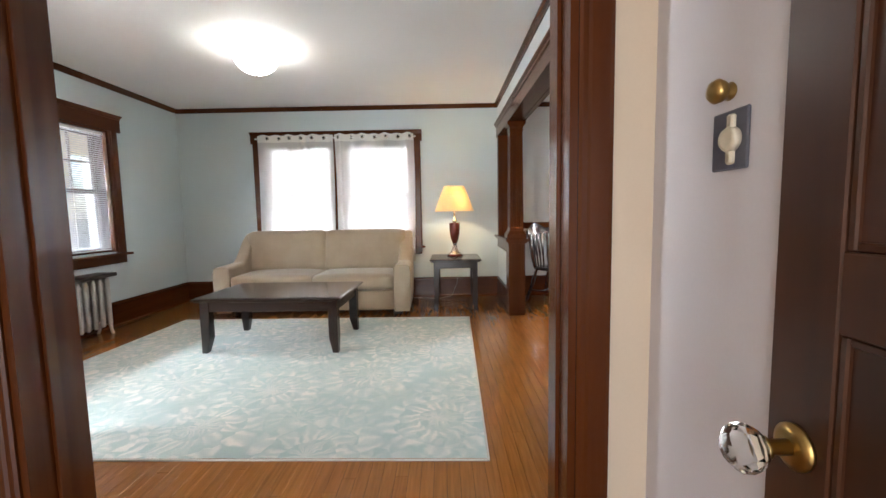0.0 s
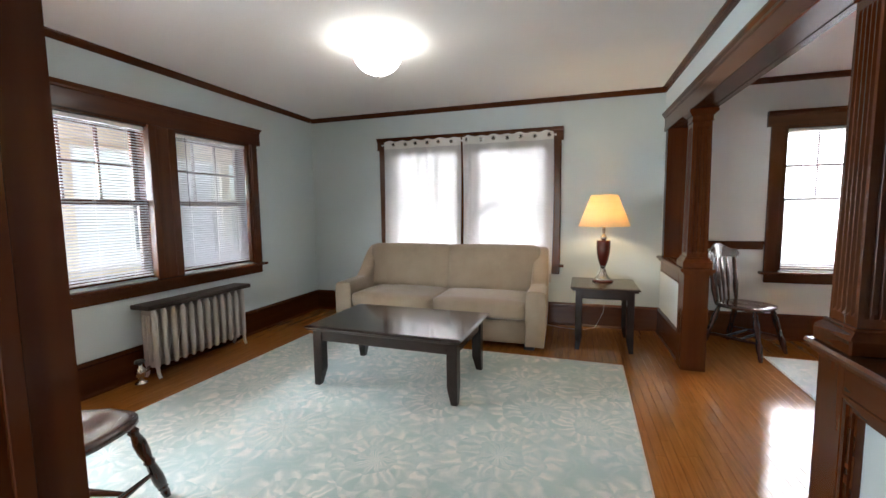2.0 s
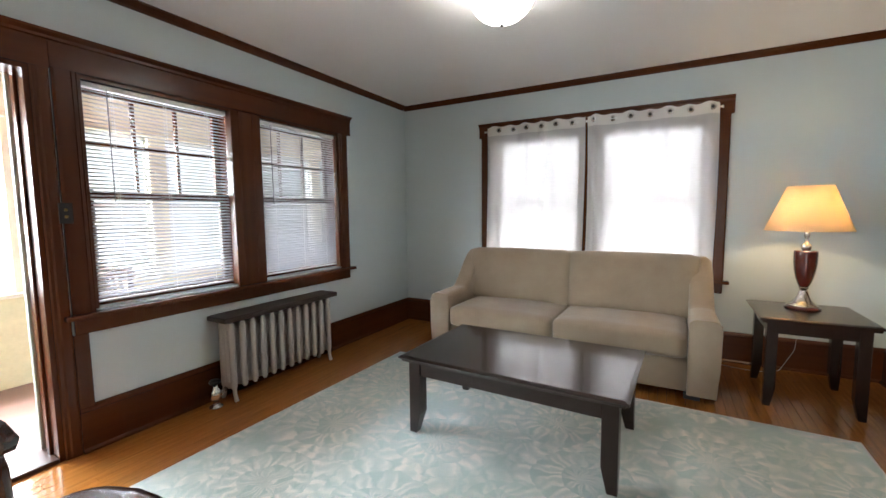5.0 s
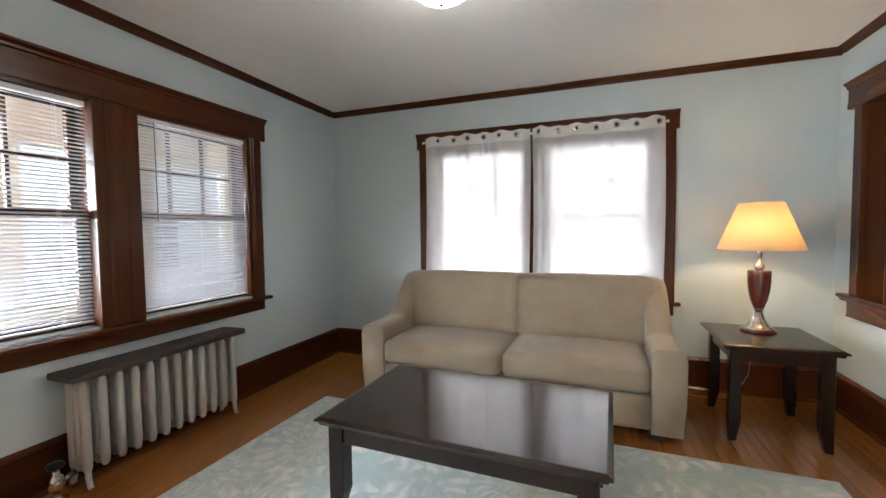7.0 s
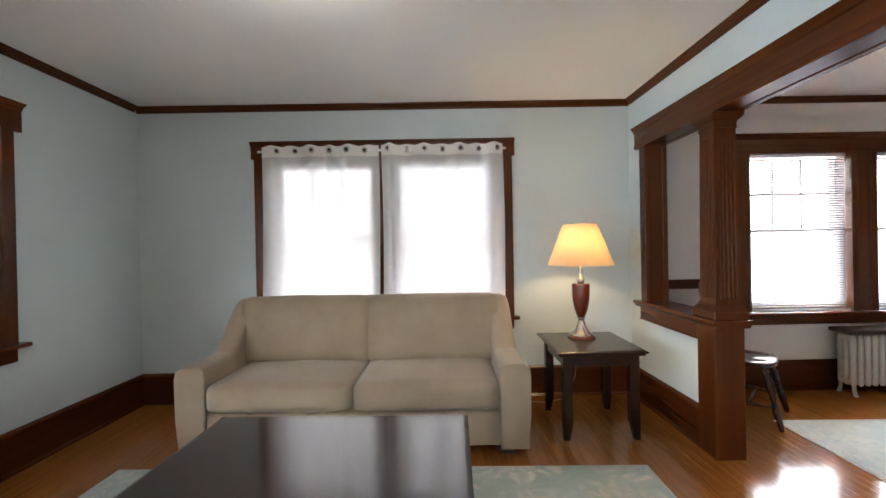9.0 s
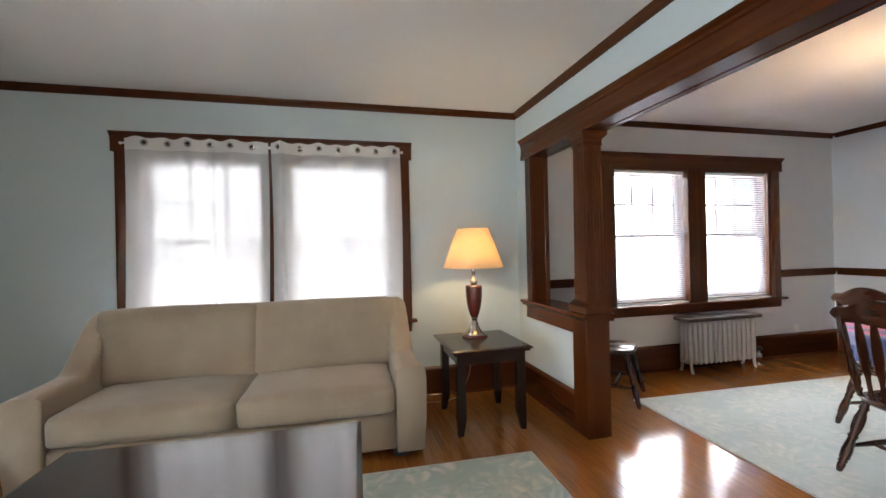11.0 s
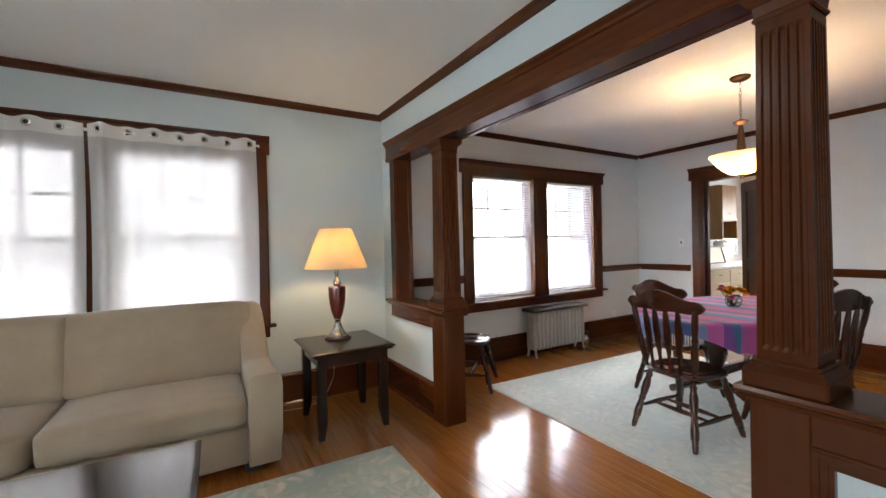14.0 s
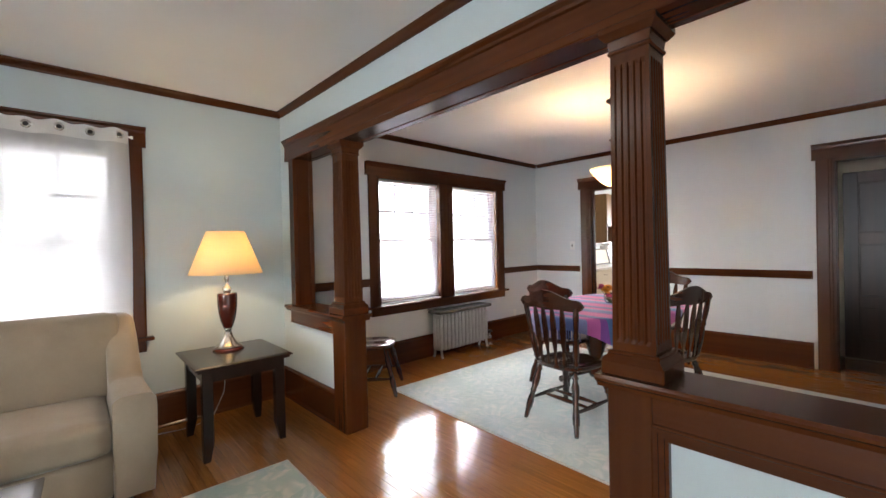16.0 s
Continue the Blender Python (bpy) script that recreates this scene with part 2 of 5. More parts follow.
# wall over the colonnade, its end stub, and the two low walls
setting("wall_partition", boxes(((PX0, YS, 2.20), (PX1, YN, ZC)), ((PX0, 5.42, 0.80), (PX1, YN, 2.20)),
        ((PX0, 4.70, 0), (PX1, YN, 0.80)), ((PX0, YS, 0), (PX1, 2.62, 0.78)), ((PX0, 0.9, 0), (PX1, YS, ZC))),
        WALL, "pale aqua plaster wall above the wooden colonnade", "wall")
# hall
# the lilac of this wall is daylight put into its colour
wall_y("wall_hall_east", 0.50, 0.64, -2.0, HS0, ZC, [(0.08, 0.852, 0, 2.05)], HSIDE, "hall wall with cool daylight tinted into its lilac-white")
wall_y("wall_hall_west", -1.75, -1.60, -2.0, HS0, ZC, [], HWALL, "hall wall with warm lamplight tinted into its cream")
# the door hole is an unseen, assumed one that lets the added daylight in
wall_x("wall_hall_south", -2.15, -2.0, -1.75, 0.64, ZC, [(-1.05, -0.05, 0, 2.1)], HWALL, "hall wall with warm lamplight tinted into its cream")
setting("ceiling", boxes(((XW - 0.18, -2.15, ZC), (8.0, YN + 0.2, ZC + 0.12))), CEIL, "flat white painted plaster ceiling", "ceiling")

# mouldings under the ceiling
def crown(name, axis, face, sign, a, b):
    bm = bmesh.new()
    prof = [(0, 0), (0, -0.052), (0.010, -0.052), (0.014, -0.040), (0.026, -0.022), (0.040, -0.010), (0.042, 0)]
    prism(bm, [(face + sign * u, ZC + v) for u, v in prof], axis, a, b)
    return setting(name, bm, TRIM[axis], "narrow dark-stained wooden crown moulding", "trim")


crown("trim_crown", "x", YN, -1, XW, PX0)
crown("trim_crown", "x", YN, -1, PX1, XE)
crown("trim_crown", "y", XW, 1, YS, YN - 0.043)
crown("trim_crown", "y", PX0, -1, YS, YN - 0.043)
crown("trim_crown", "y", PX1, 1, 0.9, YN - 0.043)
crown("trim_crown", "y", XE, -1, 0.9, YN - 0.043)
crown("trim_crown", "x", YS, 1, XW + 0.043, PX0 - 0.043)


def baseboard(axis, face, sign, a, b, h=0.262):
    bm = bmesh.new()
    prof = [(0, 0), (0.034, 0), (0.034, 0.012), (0.022, 0.024), (0.020, h - 0.036), (0.026, h - 0.030), (0.024, h - 0.014), (0.010, h), (0, h)]
    prism(bm, [(face + sign * u, v) for u, v in prof], axis, a, b)
    return setting("baseboard", bm, TRIM[axis], "tall dark-stained wooden baseboard", "baseboard")


baseboard("x", YN, -1, XW, PX0)
baseboard("x", YN, -1, PX1, XE)
baseboard("y", XW, 1, 2.461, YN - 0.035)
baseboard("y", PX0, -1, 4.745, YN - 0.035)
baseboard("y", PX1, 1, 4.745, YN - 0.035)
baseboard("y", XE, -1, 0.9, RDY[0] - 0.15)
baseboard("y", XE, -1, RDY[1] + 0.15, KDY[0] - 0.15)
baseboard("y", XE, -1, KDY[1] + 0.15, YN - 0.035)
baseboard("x", YS, 1, XW + 0.035, OPX0 - 0.13)


def chair_rail(axis, face, sign, a, b):
    bm = bmesh.new()
    prof = [(0, 0.905), (0.012, 0.905), (0.016, 0.925), (0.022, 0.95), (0.030, 0.975), (0.032, 0.99), (0, 0.99)]
    prism(bm, [(face + sign * u, v) for u, v in prof], axis, a, b)
    return setting("trim_chair_rail", bm, TRIM[axis], "dark-stained wooden chair rail on the dining wall", "trim")


chair_rail("x", YN, -1, PX1, NWD[0] - 0.135)
chair_rail("x", YN, -1, NWD[1] + 0.135, XE)
chair_rail("y", XE, -1, 0.9, RDY[0] - 0.15)
chair_rail("y", XE, -1, RDY[1] + 0.15, KDY[0] - 0.15)
chair_rail("y", XE, -1, KDY[1] + 0.15, YN - 0.033)


def head_prof(face, sign, z0, z1):
    """Profile of a head casing with a projecting cap."""
    p = [(0, z0), (0.026, z0), (0.026, z1 - 0.045), (0.034, z1 - 0.040), (0.036, z1 - 0.026), (0.055, z1 - 0.012), (0.058, z1), (0, z1)]
    return [(face + sign * u, v) for u, v in p]


def casing(parent, axis, face, sign, a, b, z0, z1, w, top=2.245, end=0.03, bottom=0.0, ends=None):
    """Side casings and a capped head round an opening a..b, as parts of parent."""
    for u0, u1 in ((a - w, a), (b, b + w)):
        bm = bmesh.new()
        p = [(u0, 0), (u0, 0.018), (u0 + 0.012, 0.022), (u0 + w - 0.03, 0.022), (u0 + w - 0.022, 0.017), (u0 + w - 0.008, 0.017), (u0 + w, 0.012), (u0 + w, 0)]
        if u0 > a:
            p = [(2 * u0 + w - u, v) for u, v in p][::-1]
        q = [(u, face + sign * v) for u, v in p] if axis == "x" else [(face + sign * v, u) for u, v in p]
        prism(bm, q, "z", bottom, z1)
        part("side_casing", bm, TRIM["z"], parent)
    bm = bmesh.new()
    prism(bm, head_prof(face, sign, z1, top), axis, *(ends or (a - w - end, b + w + end)))
    part("head_casing", bm, TRIM[axis], parent)

# ---- colonnade between living and dining room ----
CX0, CX1 = 0.632, 0.812                                  # faces of the trim on both sides
CAPZ = 0.845


def frustum(bm, c, z0, z1, w0, w1):
    """A square block about c with half widths w0 below and w1 above."""
    lo = [bm.verts.new((c[0] + sx * w0[0], c[1] + sy * w0[1], z0)) for sx, sy in ((-1, -1), (1, -1), (1, 1), (-1, 1))]
    hi = [bm.verts.new((c[0] + sx * w1[0], c[1] + sy * w1[1], z1)) for sx, sy in ((-1, -1), (1, -1), (1, 1), (-1, 1))]
    for i in range(4):
        bm.faces.new((lo[i], lo[(i + 1) % 4], hi[(i + 1) % 4], hi[i]))
    bm.faces.new(lo[::-1]), bm.faces.new(hi)
    return bm


def fluted_column(cy, label):
    cx, z0 = (CX0 + CX1) / 2, CAPZ
    col = thing("column", label, "column", Matrix.Translation((cx, cy, z0)), "fluted wooden columns")
    bm = boxes(((-0.106, -0.108, 0), (0.106, 0.108, 0.055), 0.006))
    frustum(bm, (0, 0), 0.055, 0.075, (0.104, 0.106), (0.086, 0.088))
    box(bm, (-0.088, -0.090, 0.073), (0.088, 0.090, 0.088), 0.005)
    part("plinth", bm, TRIM["y"], col)
    # shaft with five flutes on each face, slightly tapered
    h0, h1, n = 0.088, 1.150, 5
    def ring(w, z, k):
        pts, land = [], 0.012
        step = (2 * w - 2 * land) / n
        for s in range(4):
            row = [(-w, 0)]
            for i in range(n):
                a = -w + land + i * step
                row += [(a + step * 0.12, 0), (a + step * 0.30, -k), (a + step * 0.70, -k), (a + step * 0.88, 0)]
            for u, d in row:
                p = Vector((u, -w - d, 0))
                p.rotate(Euler((0, 0, s * math.pi / 2)))
                pts.append(bm2.verts.new((p.x, p.y, z)))
        return pts
    bm2 = bmesh.new()
    levels = [(0.075, h0, 0), (0.0748, h0 + 0.03, 0), (0.0745, h0 + 0.045, 0.0075), (0.0675, h1 - 0.05, 0.0075), (0.0673, h1 - 0.035, 0), (0.067, h1, 0)]
    rings = [ring(*lv) for lv in levels]
    for p, q in zip(rings, rings[1:]):
        for i in range(len(p)):
            bm2.faces.new((p[i], p[(i + 1) % len(p)], q[(i + 1) % len(p)], q[i]))
    part("shaft", bm2, TRIM["z"], col)
    bm = boxes(((-0.076, -0.076, h1), (0.076, 0.076, h1 + 0.018), 0.006))
    frustum(bm, (0, 0), h1 + 0.018, h1 + 0.05, (0.070, 0.070), (0.074, 0.074))
    frustum(bm, (0, 0), h1 + 0.05, h1 + 0.072, (0.080, 0.080), (0.098, 0.098))
    box(bm, (-0.100, -0.100, h1 + 0.070), (0.100, 0.100, 2.092 - CAPZ), 0.004)
    part("capital", bm, TRIM["y"], col)
    return col


def low_wall_trim(name, y0, y1, post, end_y, label, panel):
    """Cap, apron, end post and panel mouldings on a low wall; post is (y0, y1), end_y where the apron stops at the house wall."""
    t = thing(name, label, "low wall", Matrix.Identity(4), kind="structure")
    bm = bmesh.new()
    prof = [(CX0 - 0.032, CAPZ - 0.022), (CX0 - 0.034, CAPZ - 0.012), (CX0 - 0.028, CAPZ), (CX1 + 0.028, CAPZ), (CX1 + 0.034, CAPZ - 0.012), (CX1 + 0.032, CAPZ - 0.022),
            (CX1 + 0.016, CAPZ - 0.032), (CX1 + 0.010, CAPZ - 0.048), (CX0 - 0.010, CAPZ - 0.048), (CX0 - 0.016, CAPZ - 0.032)]
    a, b = (post[0] - 0.032, end_y) if end_y > post[0] else (end_y, post[1] + 0.032)
    prism(bm, prof, "y", a, b)
    part("cap", bm, TRIM["y"], t)
    part("post", boxes(((CX0, post[0], 0), (CX1, post[1], CAPZ - 0.048), 0.004)), TRIM["z"], t)
    lo, hi = (post[1], end_y - 0.06) if end_y > post[0] else (end_y, post[0])
    for f, s in ((CX0, 1), (CX1, -1)):
        part("apron", boxes(((f, lo, CAPZ - 0.140), (f + s * 0.044, hi, CAPZ - 0.048), 0.003), ((f - s * 0.006, lo, CAPZ - 0.150), (f + s * 0.03, hi, CAPZ - 0.138), 0.003)), TRIM["y"], t)
    if panel:
        # stepped moulding round a sunk white panel, and the base
        for f, s in ((CX0, 1), (CX1, -1)):
            part("base", boxes(((f - s * 0.006, lo, 0), (f + s * 0.044, hi, 0.20), 0.004)), TRIM["y"], t)
            z0, z1 = 0.20, CAPZ - 0.150
            for k, (w, d) in enumerate(((0.016, 0.002), (0.018, 0.010), (0.012, 0.018))):
                o = (0, 0.016, 0.034)[k]
                x0, x1 = f + s * d, f + s * 0.042
                bm = boxes(((x0, lo + o, z0 + o), (x1, hi - o, z0 + o + w)), ((x0, lo + o, z1 - o - w), (x1, hi - o, z1 - o)),
                           ((x0, lo + o, z0 + o + w), (x1, lo + o + w, z1 - o - w)), ((x0, hi - o - w, z0 + o + w), (x1, hi - o, z1 - o - w)))
                part("panel_moulding", bm, TRIM["y"], t)
    return t


low_wall_trim("colonnade_low_wall_1", 4.70, YN, (4.580, 4.753), 5.55, "dark-stained wooden low wall cap and post", False)
low_wall_trim("colonnade_low_wall_2", YS, 2.62, (2.528, 2.682), YS, "dark-stained wooden low wall with sunk white panel", True)
fluted_column(4.667, "square fluted dark-stained wooden column on a low wall")
fluted_column(2.590, "square fluted dark-stained wooden column on a panelled low wall")
beam = thing("colonnade_beam", "dark-stained wooden beam with a capped edge over the colonnade", "beam", Matrix.Identity(4), kind="structure")
part("soffit", boxes(((CX0 + 0.004, YS, 2.092), (CX1 - 0.004, 5.52, 2.118))), TRIM["y"], beam)
for f, s in ((CX0, 1), (CX1, -1)):
    bm = bmesh.new()
    p = [(0, 2.088), (0.040, 2.088), (0.040, 2.262), (-0.030, 2.262), (-0.028, 2.250), (-0.012, 2.236), (-0.010, 2.222), (0, 2.216), (0, 2.130), (-0.004, 2.126), (-0.004, 2.094)]
    prism(bm, [(f + s * u, v) for u, v in p], "y", YS, 5.545)
    part("face_board", bm, TRIM["y"], beam)
    part("jamb_casing", boxes(((f, 5.385, CAPZ), (f + s * 0.040, 5.47, 2.088), 0.003)), TRIM["z"], beam)
part("jamb", boxes(((CX0 + 0.006, 5.392, CAPZ), (CX1 - 0.006, 5.422, 2.092))), TRIM["z"], beam)
part("nick", boxes(((CX0 - 0.0055, 3.70, 2.222), (CX0 - 0.002, 3.735, 2.236), 0.002)), plain("bare_wood_nick", (0.45, 0.30, 0.18), 0.6), beam, "pale nick in the stain")

# ---- windows, blinds, doors ----
gm, gn, gl, gp = base_mat("window_glass")
gp.inputs["Base Color"].default_value, gp.inputs["Roughness"].default_value = (1, 1, 1, 1), 0.0
gp.inputs["Transmission Weight"].default_value, gp.inputs["IOR"].default_value = 1.0, 1.02
GLASS = gm
SLAT = plain("white_vinyl_slat", (0.60, 0.60, 0.62), 0.4, var=0.02)
sp = SLAT.node_tree.nodes["Principled BSDF"]
st, sk = SLAT.node_tree.nodes.new("ShaderNodeBsdfTranslucent"), SLAT.node_tree.nodes.new("ShaderNodeMixShader")
st.inputs[0].default_value, sk.inputs[0].default_value = (0.62, 0.62, 0.66, 1), 0.40
SLAT.node_tree.links.new(sp.outputs[0], sk.inputs[1]), SLAT.node_tree.links.new(st.outputs[0], sk.inputs[2])
SLAT.node_tree.links.new(sk.outputs[0], SLAT.node_tree.nodes["Material Output"].inputs["Surface"])


def to_world(axis, face, sign):
    """Places a window built in (u along the wall, v outwards, z) on a wall."""
    def f(u, v, z):
        return (u, face + sign * v, z) if axis == "x" else (face + sign * v, u, z)
    return f


def window(name, axis, face, sign, hole, label, w=0.125, end=0.035, mull=0.23, grid=(3, 2), wall=0.18, ends=None):
    """Two double-hung sashes side by side in one casing. sign points out of the room."""
    a, b, z0, z1 = hole
    f = to_world(axis, face, sign)
    win = thing(name, label, "window", Matrix.Identity(4), kind="structure")
    casing(win, axis, face, -sign, a, b, z0, z1, w, end=end, bottom=z0 - 0.012, ends=ends)
    mid = (a + b) / 2
    bm = boxes((f(mid - mull / 2, -0.022, z0 - 0.012), f(mid + mull / 2, wall * 0.8, z1), 0.004),)
    for s in (-0.055, 0.055):
        box(bm, f(mid + s - 0.012, -0.028, z0), f(mid + s + 0.012, -0.02, z1), 0.003)
    part("mullion", bm, TRIM["z"], win)
    part("sill", boxes((f(a - w - 0.04, -0.065, z0 - 0.04), f(b + w + 0.04, wall * 0.8, z0 - 0.012), 0.008, 2)), TRIM[axis], win)
    part("apron", boxes((f(a - w + 0.005, -0.022, z0 - 0.125), f(b + w - 0.005, 0, z0 - 0.04), 0.005)), TRIM[axis], win)
    part("jamb", boxes((f(a, 0.0, z0 - 0.012), f(a + 0.02, wall, z1)), (f(b - 0.02, 0.0, z0 - 0.012), f(b, wall, z1)), (f(a + 0.02, 0.0, z1 - 0.02), f(b - 0.02, wall, z1))), TRIM["z"], win)
    zm = (z0 + z1) / 2
    for u0, u1 in ((a + 0.02, mid - mull / 2), (mid + mull / 2, b - 0.02)):
        for lo, hi, v, upper in ((zm - 0.02, z1 - 0.02, 0.125, True), (z0 - 0.012, zm + 0.02, 0.085, False)):
            bm, s = bmesh.new(), 0.045
            box(bm, f(u0, v, lo), f(u0 + s, v + 0.035, hi), 0.003)
            box(bm, f(u1 - s, v, lo), f(u1, v + 0.035, hi), 0.003)
            box(bm, f(u0 + s, v, lo), f(u1 - s, v + 0.035, lo + 0.04 + 0.03 * (not upper)), 0.003)
            box(bm, f(u0 + s, v, hi - 0.04), f(u1 - s, v + 0.035, hi), 0.003)
            sash = part("sash", bm, TRIM["z"], win)
            part("pane", boxes((f(u0 + s, v + 0.015, lo + 0.04), f(u1 - s, v + 0.019, hi - 0.04))), GLASS, sash).visible_shadow = False
            if upper:
                for k in range(1, grid[0]):
                    u = u0 + s + (u1 - u0 - 2 * s) * k / grid[0]
                    part("muntin", boxes((f(u - 0.009, v + 0.004, lo + 0.04), f(u + 0.009, v + 0.030, hi - 0.04), 0.002)), TRIM["z"], sash)
                for k in range(1, grid[1]):
                    z = lo + (hi - lo) * k / grid[1]
                    part("muntin", boxes((f(u0 + s, v + 0.006, z - 0.009), f(u1 - s, v + 0.028, z + 0.009), 0.002)), TRIM[axis], sash)
    return win


def blind(axis, face, sign, u0, u1, z0, z1, tilt, v=0.045, wand=True, label=""):
    """A venetian blind with one mesh a slat."""
    f = to_world(axis, face, sign)
    m = Matrix.Translation(f((u0 + u1) / 2, v, z1))
    if axis == "y":
        m = m @ Matrix.Rotation(math.pi / 2, 4, "Z")
    out = 1 if (axis == "x") == (sign > 0) else -1      # local +y runs outwards or inwards
    b = thing("venetian_blind", label, "blind", m, "window blinds")
    w = u1 - u0 - 0.012
    part("headrail", boxes(((-w / 2, -0.018, -0.032), (w / 2, 0.018, -0.002), 0.003)), PLASTIC, b)
    drop, pitch = z1 - z0, 0.0215
    count = int((drop - 0.06) / pitch)
    bm = bmesh.new()
    rows = []
    for k in range(5):
        y = (k - 2) / 2 * 0.0125
        rows.append((y, 0.0022 * (1 - ((k - 2) / 2) ** 2)))
    prism(bm, rows + [(y, z - 0.0006) for y, z in rows[::-1]], "x", -w / 2, w / 2)
    me = mesh_of("slat", bm, SLAT)
    for k in range(count):
        s = new("slat", me)
        s.parent = b
        s.matrix_basis = Matrix.Translation((0, 0, -0.045 - k * pitch)) @ Matrix.Rotation(out * tilt + random.uniform(-0.02, 0.02), 4, "X")
    zb = -0.045 - count * pitch
    part("bottom_rail", boxes(((-w / 2, -0.013, zb - 0.008), (w / 2, 0.013, zb + 0.004), 0.003)), PLASTIC, b)
    for x in (-w * 0.32, w * 0.02, w * 0.34):
        part("ladder_cord", boxes(((x - 0.001, -0.014, zb), (x + 0.001, -0.0125, -0.03)), ((x - 0.001, 0.0125, zb), (x + 0.001, 0.014, -0.03))), PLASTIC, b)
    if wand:
        bm = bmesh.new()
        tube(bm, [(-w * 0.36, -0.024 * out, -0.03), (-w * 0.36, -0.030 * out, -0.66)], 0.0035, 6)
        part("tilt_wand", bm, plain("clear_grey_plastic", (0.25, 0.25, 0.27), 0.2), b)
    return b


window("window_1", "x", YN, 1, NWL, "dark-stained wooden double-hung window pair behind sheer curtains", w=0.13, end=0.022, mull=0.17)
window("window_2", "x", YN, 1, NWD, "dark-stained wooden double-hung window pair above a radiator")
window("window_3", "y", XW, -1, WWY, "dark-stained wooden double-hung window pair facing the porch", w=0.108, mull=0.245, ends=(2.462, 4.715))
mid = (NWL[0] + NWL[1]) / 2
blind("x", YN, 1, NWL[0] + 0.02, mid - 0.085, NWL[2], NWL[3] - 0.02, 0.8, wand=False, label="white venetian blind behind a sheer curtain")
blind("x", YN, 1, mid + 0.085, NWL[1] - 0.02, NWL[2], NWL[3] - 0.02, 0.8, wand=False, label="white venetian blind behind a sheer curtain")
mid = (NWD[0] + NWD[1]) / 2
blind("x", YN, 1, NWD[0] + 0.02, mid - 0.115, NWD[2], NWD[3] - 0.02, 0.72, label="white venetian blind lowered in the dining window")
blind("x", YN, 1, mid + 0.115, NWD[1] - 0.02, NWD[2], NWD[3] - 0.02, 0.72, wand=False, label="white venetian blind lowered in the dining window")
mid = (WWY[0] + WWY[1]) / 2
blind("y", XW, -1, WWY[0] + 0.02, mid - 0.1225, WWY[2], WWY[3] - 0.02, 0.45, label="white venetian blind with slats turned open")
blind("y", XW, -1, mid + 0.1225, WWY[1] - 0.02, WWY[2], WWY[3] - 0.02, 0.80, label="white venetian blind with slats half closed")


# trim round the doorways
def doorway(name, axis, face, sign, hole, wall, label, both=True, w=0.12, ends=None):
    a, b, z0, z1 = hole
    f = to_world(axis, face, sign)
    d = thing(name, label, "doorway", Matrix.Identity(4), kind="structure")
    casing(d, axis, face, -sign, a, b, z0, z1, w, ends=ends)
    if both:
        casing(d, axis, face + sign * wall, sign, a, b, z0, z1, w)
    part("jamb", boxes((f(a - 0.002, -0.004, 0), f(a + 0.022, wall + 0.004, z1)), (f(b - 0.022, -0.004, 0), f(b + 0.002, wall + 0.004, z1)), (f(a + 0.022, -0.004, z1 - 0.022), f(b - 0.022, wall + 0.004, z1 + 0.002))), TRIM["z"], d)
    part("stop", boxes((f(a + 0.022, wall * 0.45, 0), f(a + 0.034, wall * 0.45 + 0.035, z1 - 0.022), 0.002), (f(b - 0.034, wall * 0.45, 0), f(b - 0.022, wall * 0.45 + 0.035, z1 - 0.022), 0.002)), TRIM["z"], d)
    return d


doorway("door_frame_hall", "x", YS, -1, (OPX0, OPX1, 0, OPH), YS - HS0, "wide dark-stained wooden cased opening to the hall", w=0.09)
pd = doorway("door_frame_porch", "y", XW, -1, WDY, 0.18, "dark-stained wooden porch doorway standing open", w=0.074, ends=(1.475, 2.461))
doorway("door_frame_kitchen", "y", XE, 1, KDY, 0.14, "dark-stained wooden kitchen doorway")
doorway("door_frame_far", "y", XE, 1, RDY, 0.14, "dark-stained wooden doorway to a passage")

# lower filling between the door casing and the window apron
setting("trim_door_side", boxes(((XW, 2.462, 0.235), (XW + 0.020, 2.53, 0.665), 0.003)), TRIM["z"], "dark-stained wooden casing below the window", "trim")
sw = thing("push_switch", "dark metal push-button switch plate on the casing", "switch", pose(XW + 0.022, 2.475, 1.325, 0, 0, 90))
part("plate", boxes(((-0.030, -0.004, -0.055), (0.030, 0, 0.055), 0.002)), IRON, sw)
for z in (-0.018, 0.018):
    part("button", lathe(bmesh.new(), [(0.008, 0), (0.008, 0.006), (0.005, 0.009)], 14, m=Matrix.Translation((0, -0.003, z)) @ Matrix.Rotation(math.pi / 2, 4, "X")), BRASS, sw)
setting("threshold_porch", boxes(((XW - 0.20, WDY[0] + 0.022, -0.004), (XW + 0.010, WDY[1] - 0.022, 0.022), 0.005)), DARKDOOR, "dark worn wooden porch threshold", "threshold")
setting("storm_door_frame", boxes(((XW - 0.215, WDY[1] - 0.034, 0.022), (XW - 0.188, WDY[1] - 0.002, 2.04), 0.003)), plain("pale_green_frame_paint", (0.55, 0.66, 0.60), 0.4, var=0.05), "pale green storm door frame edge", "door frame")

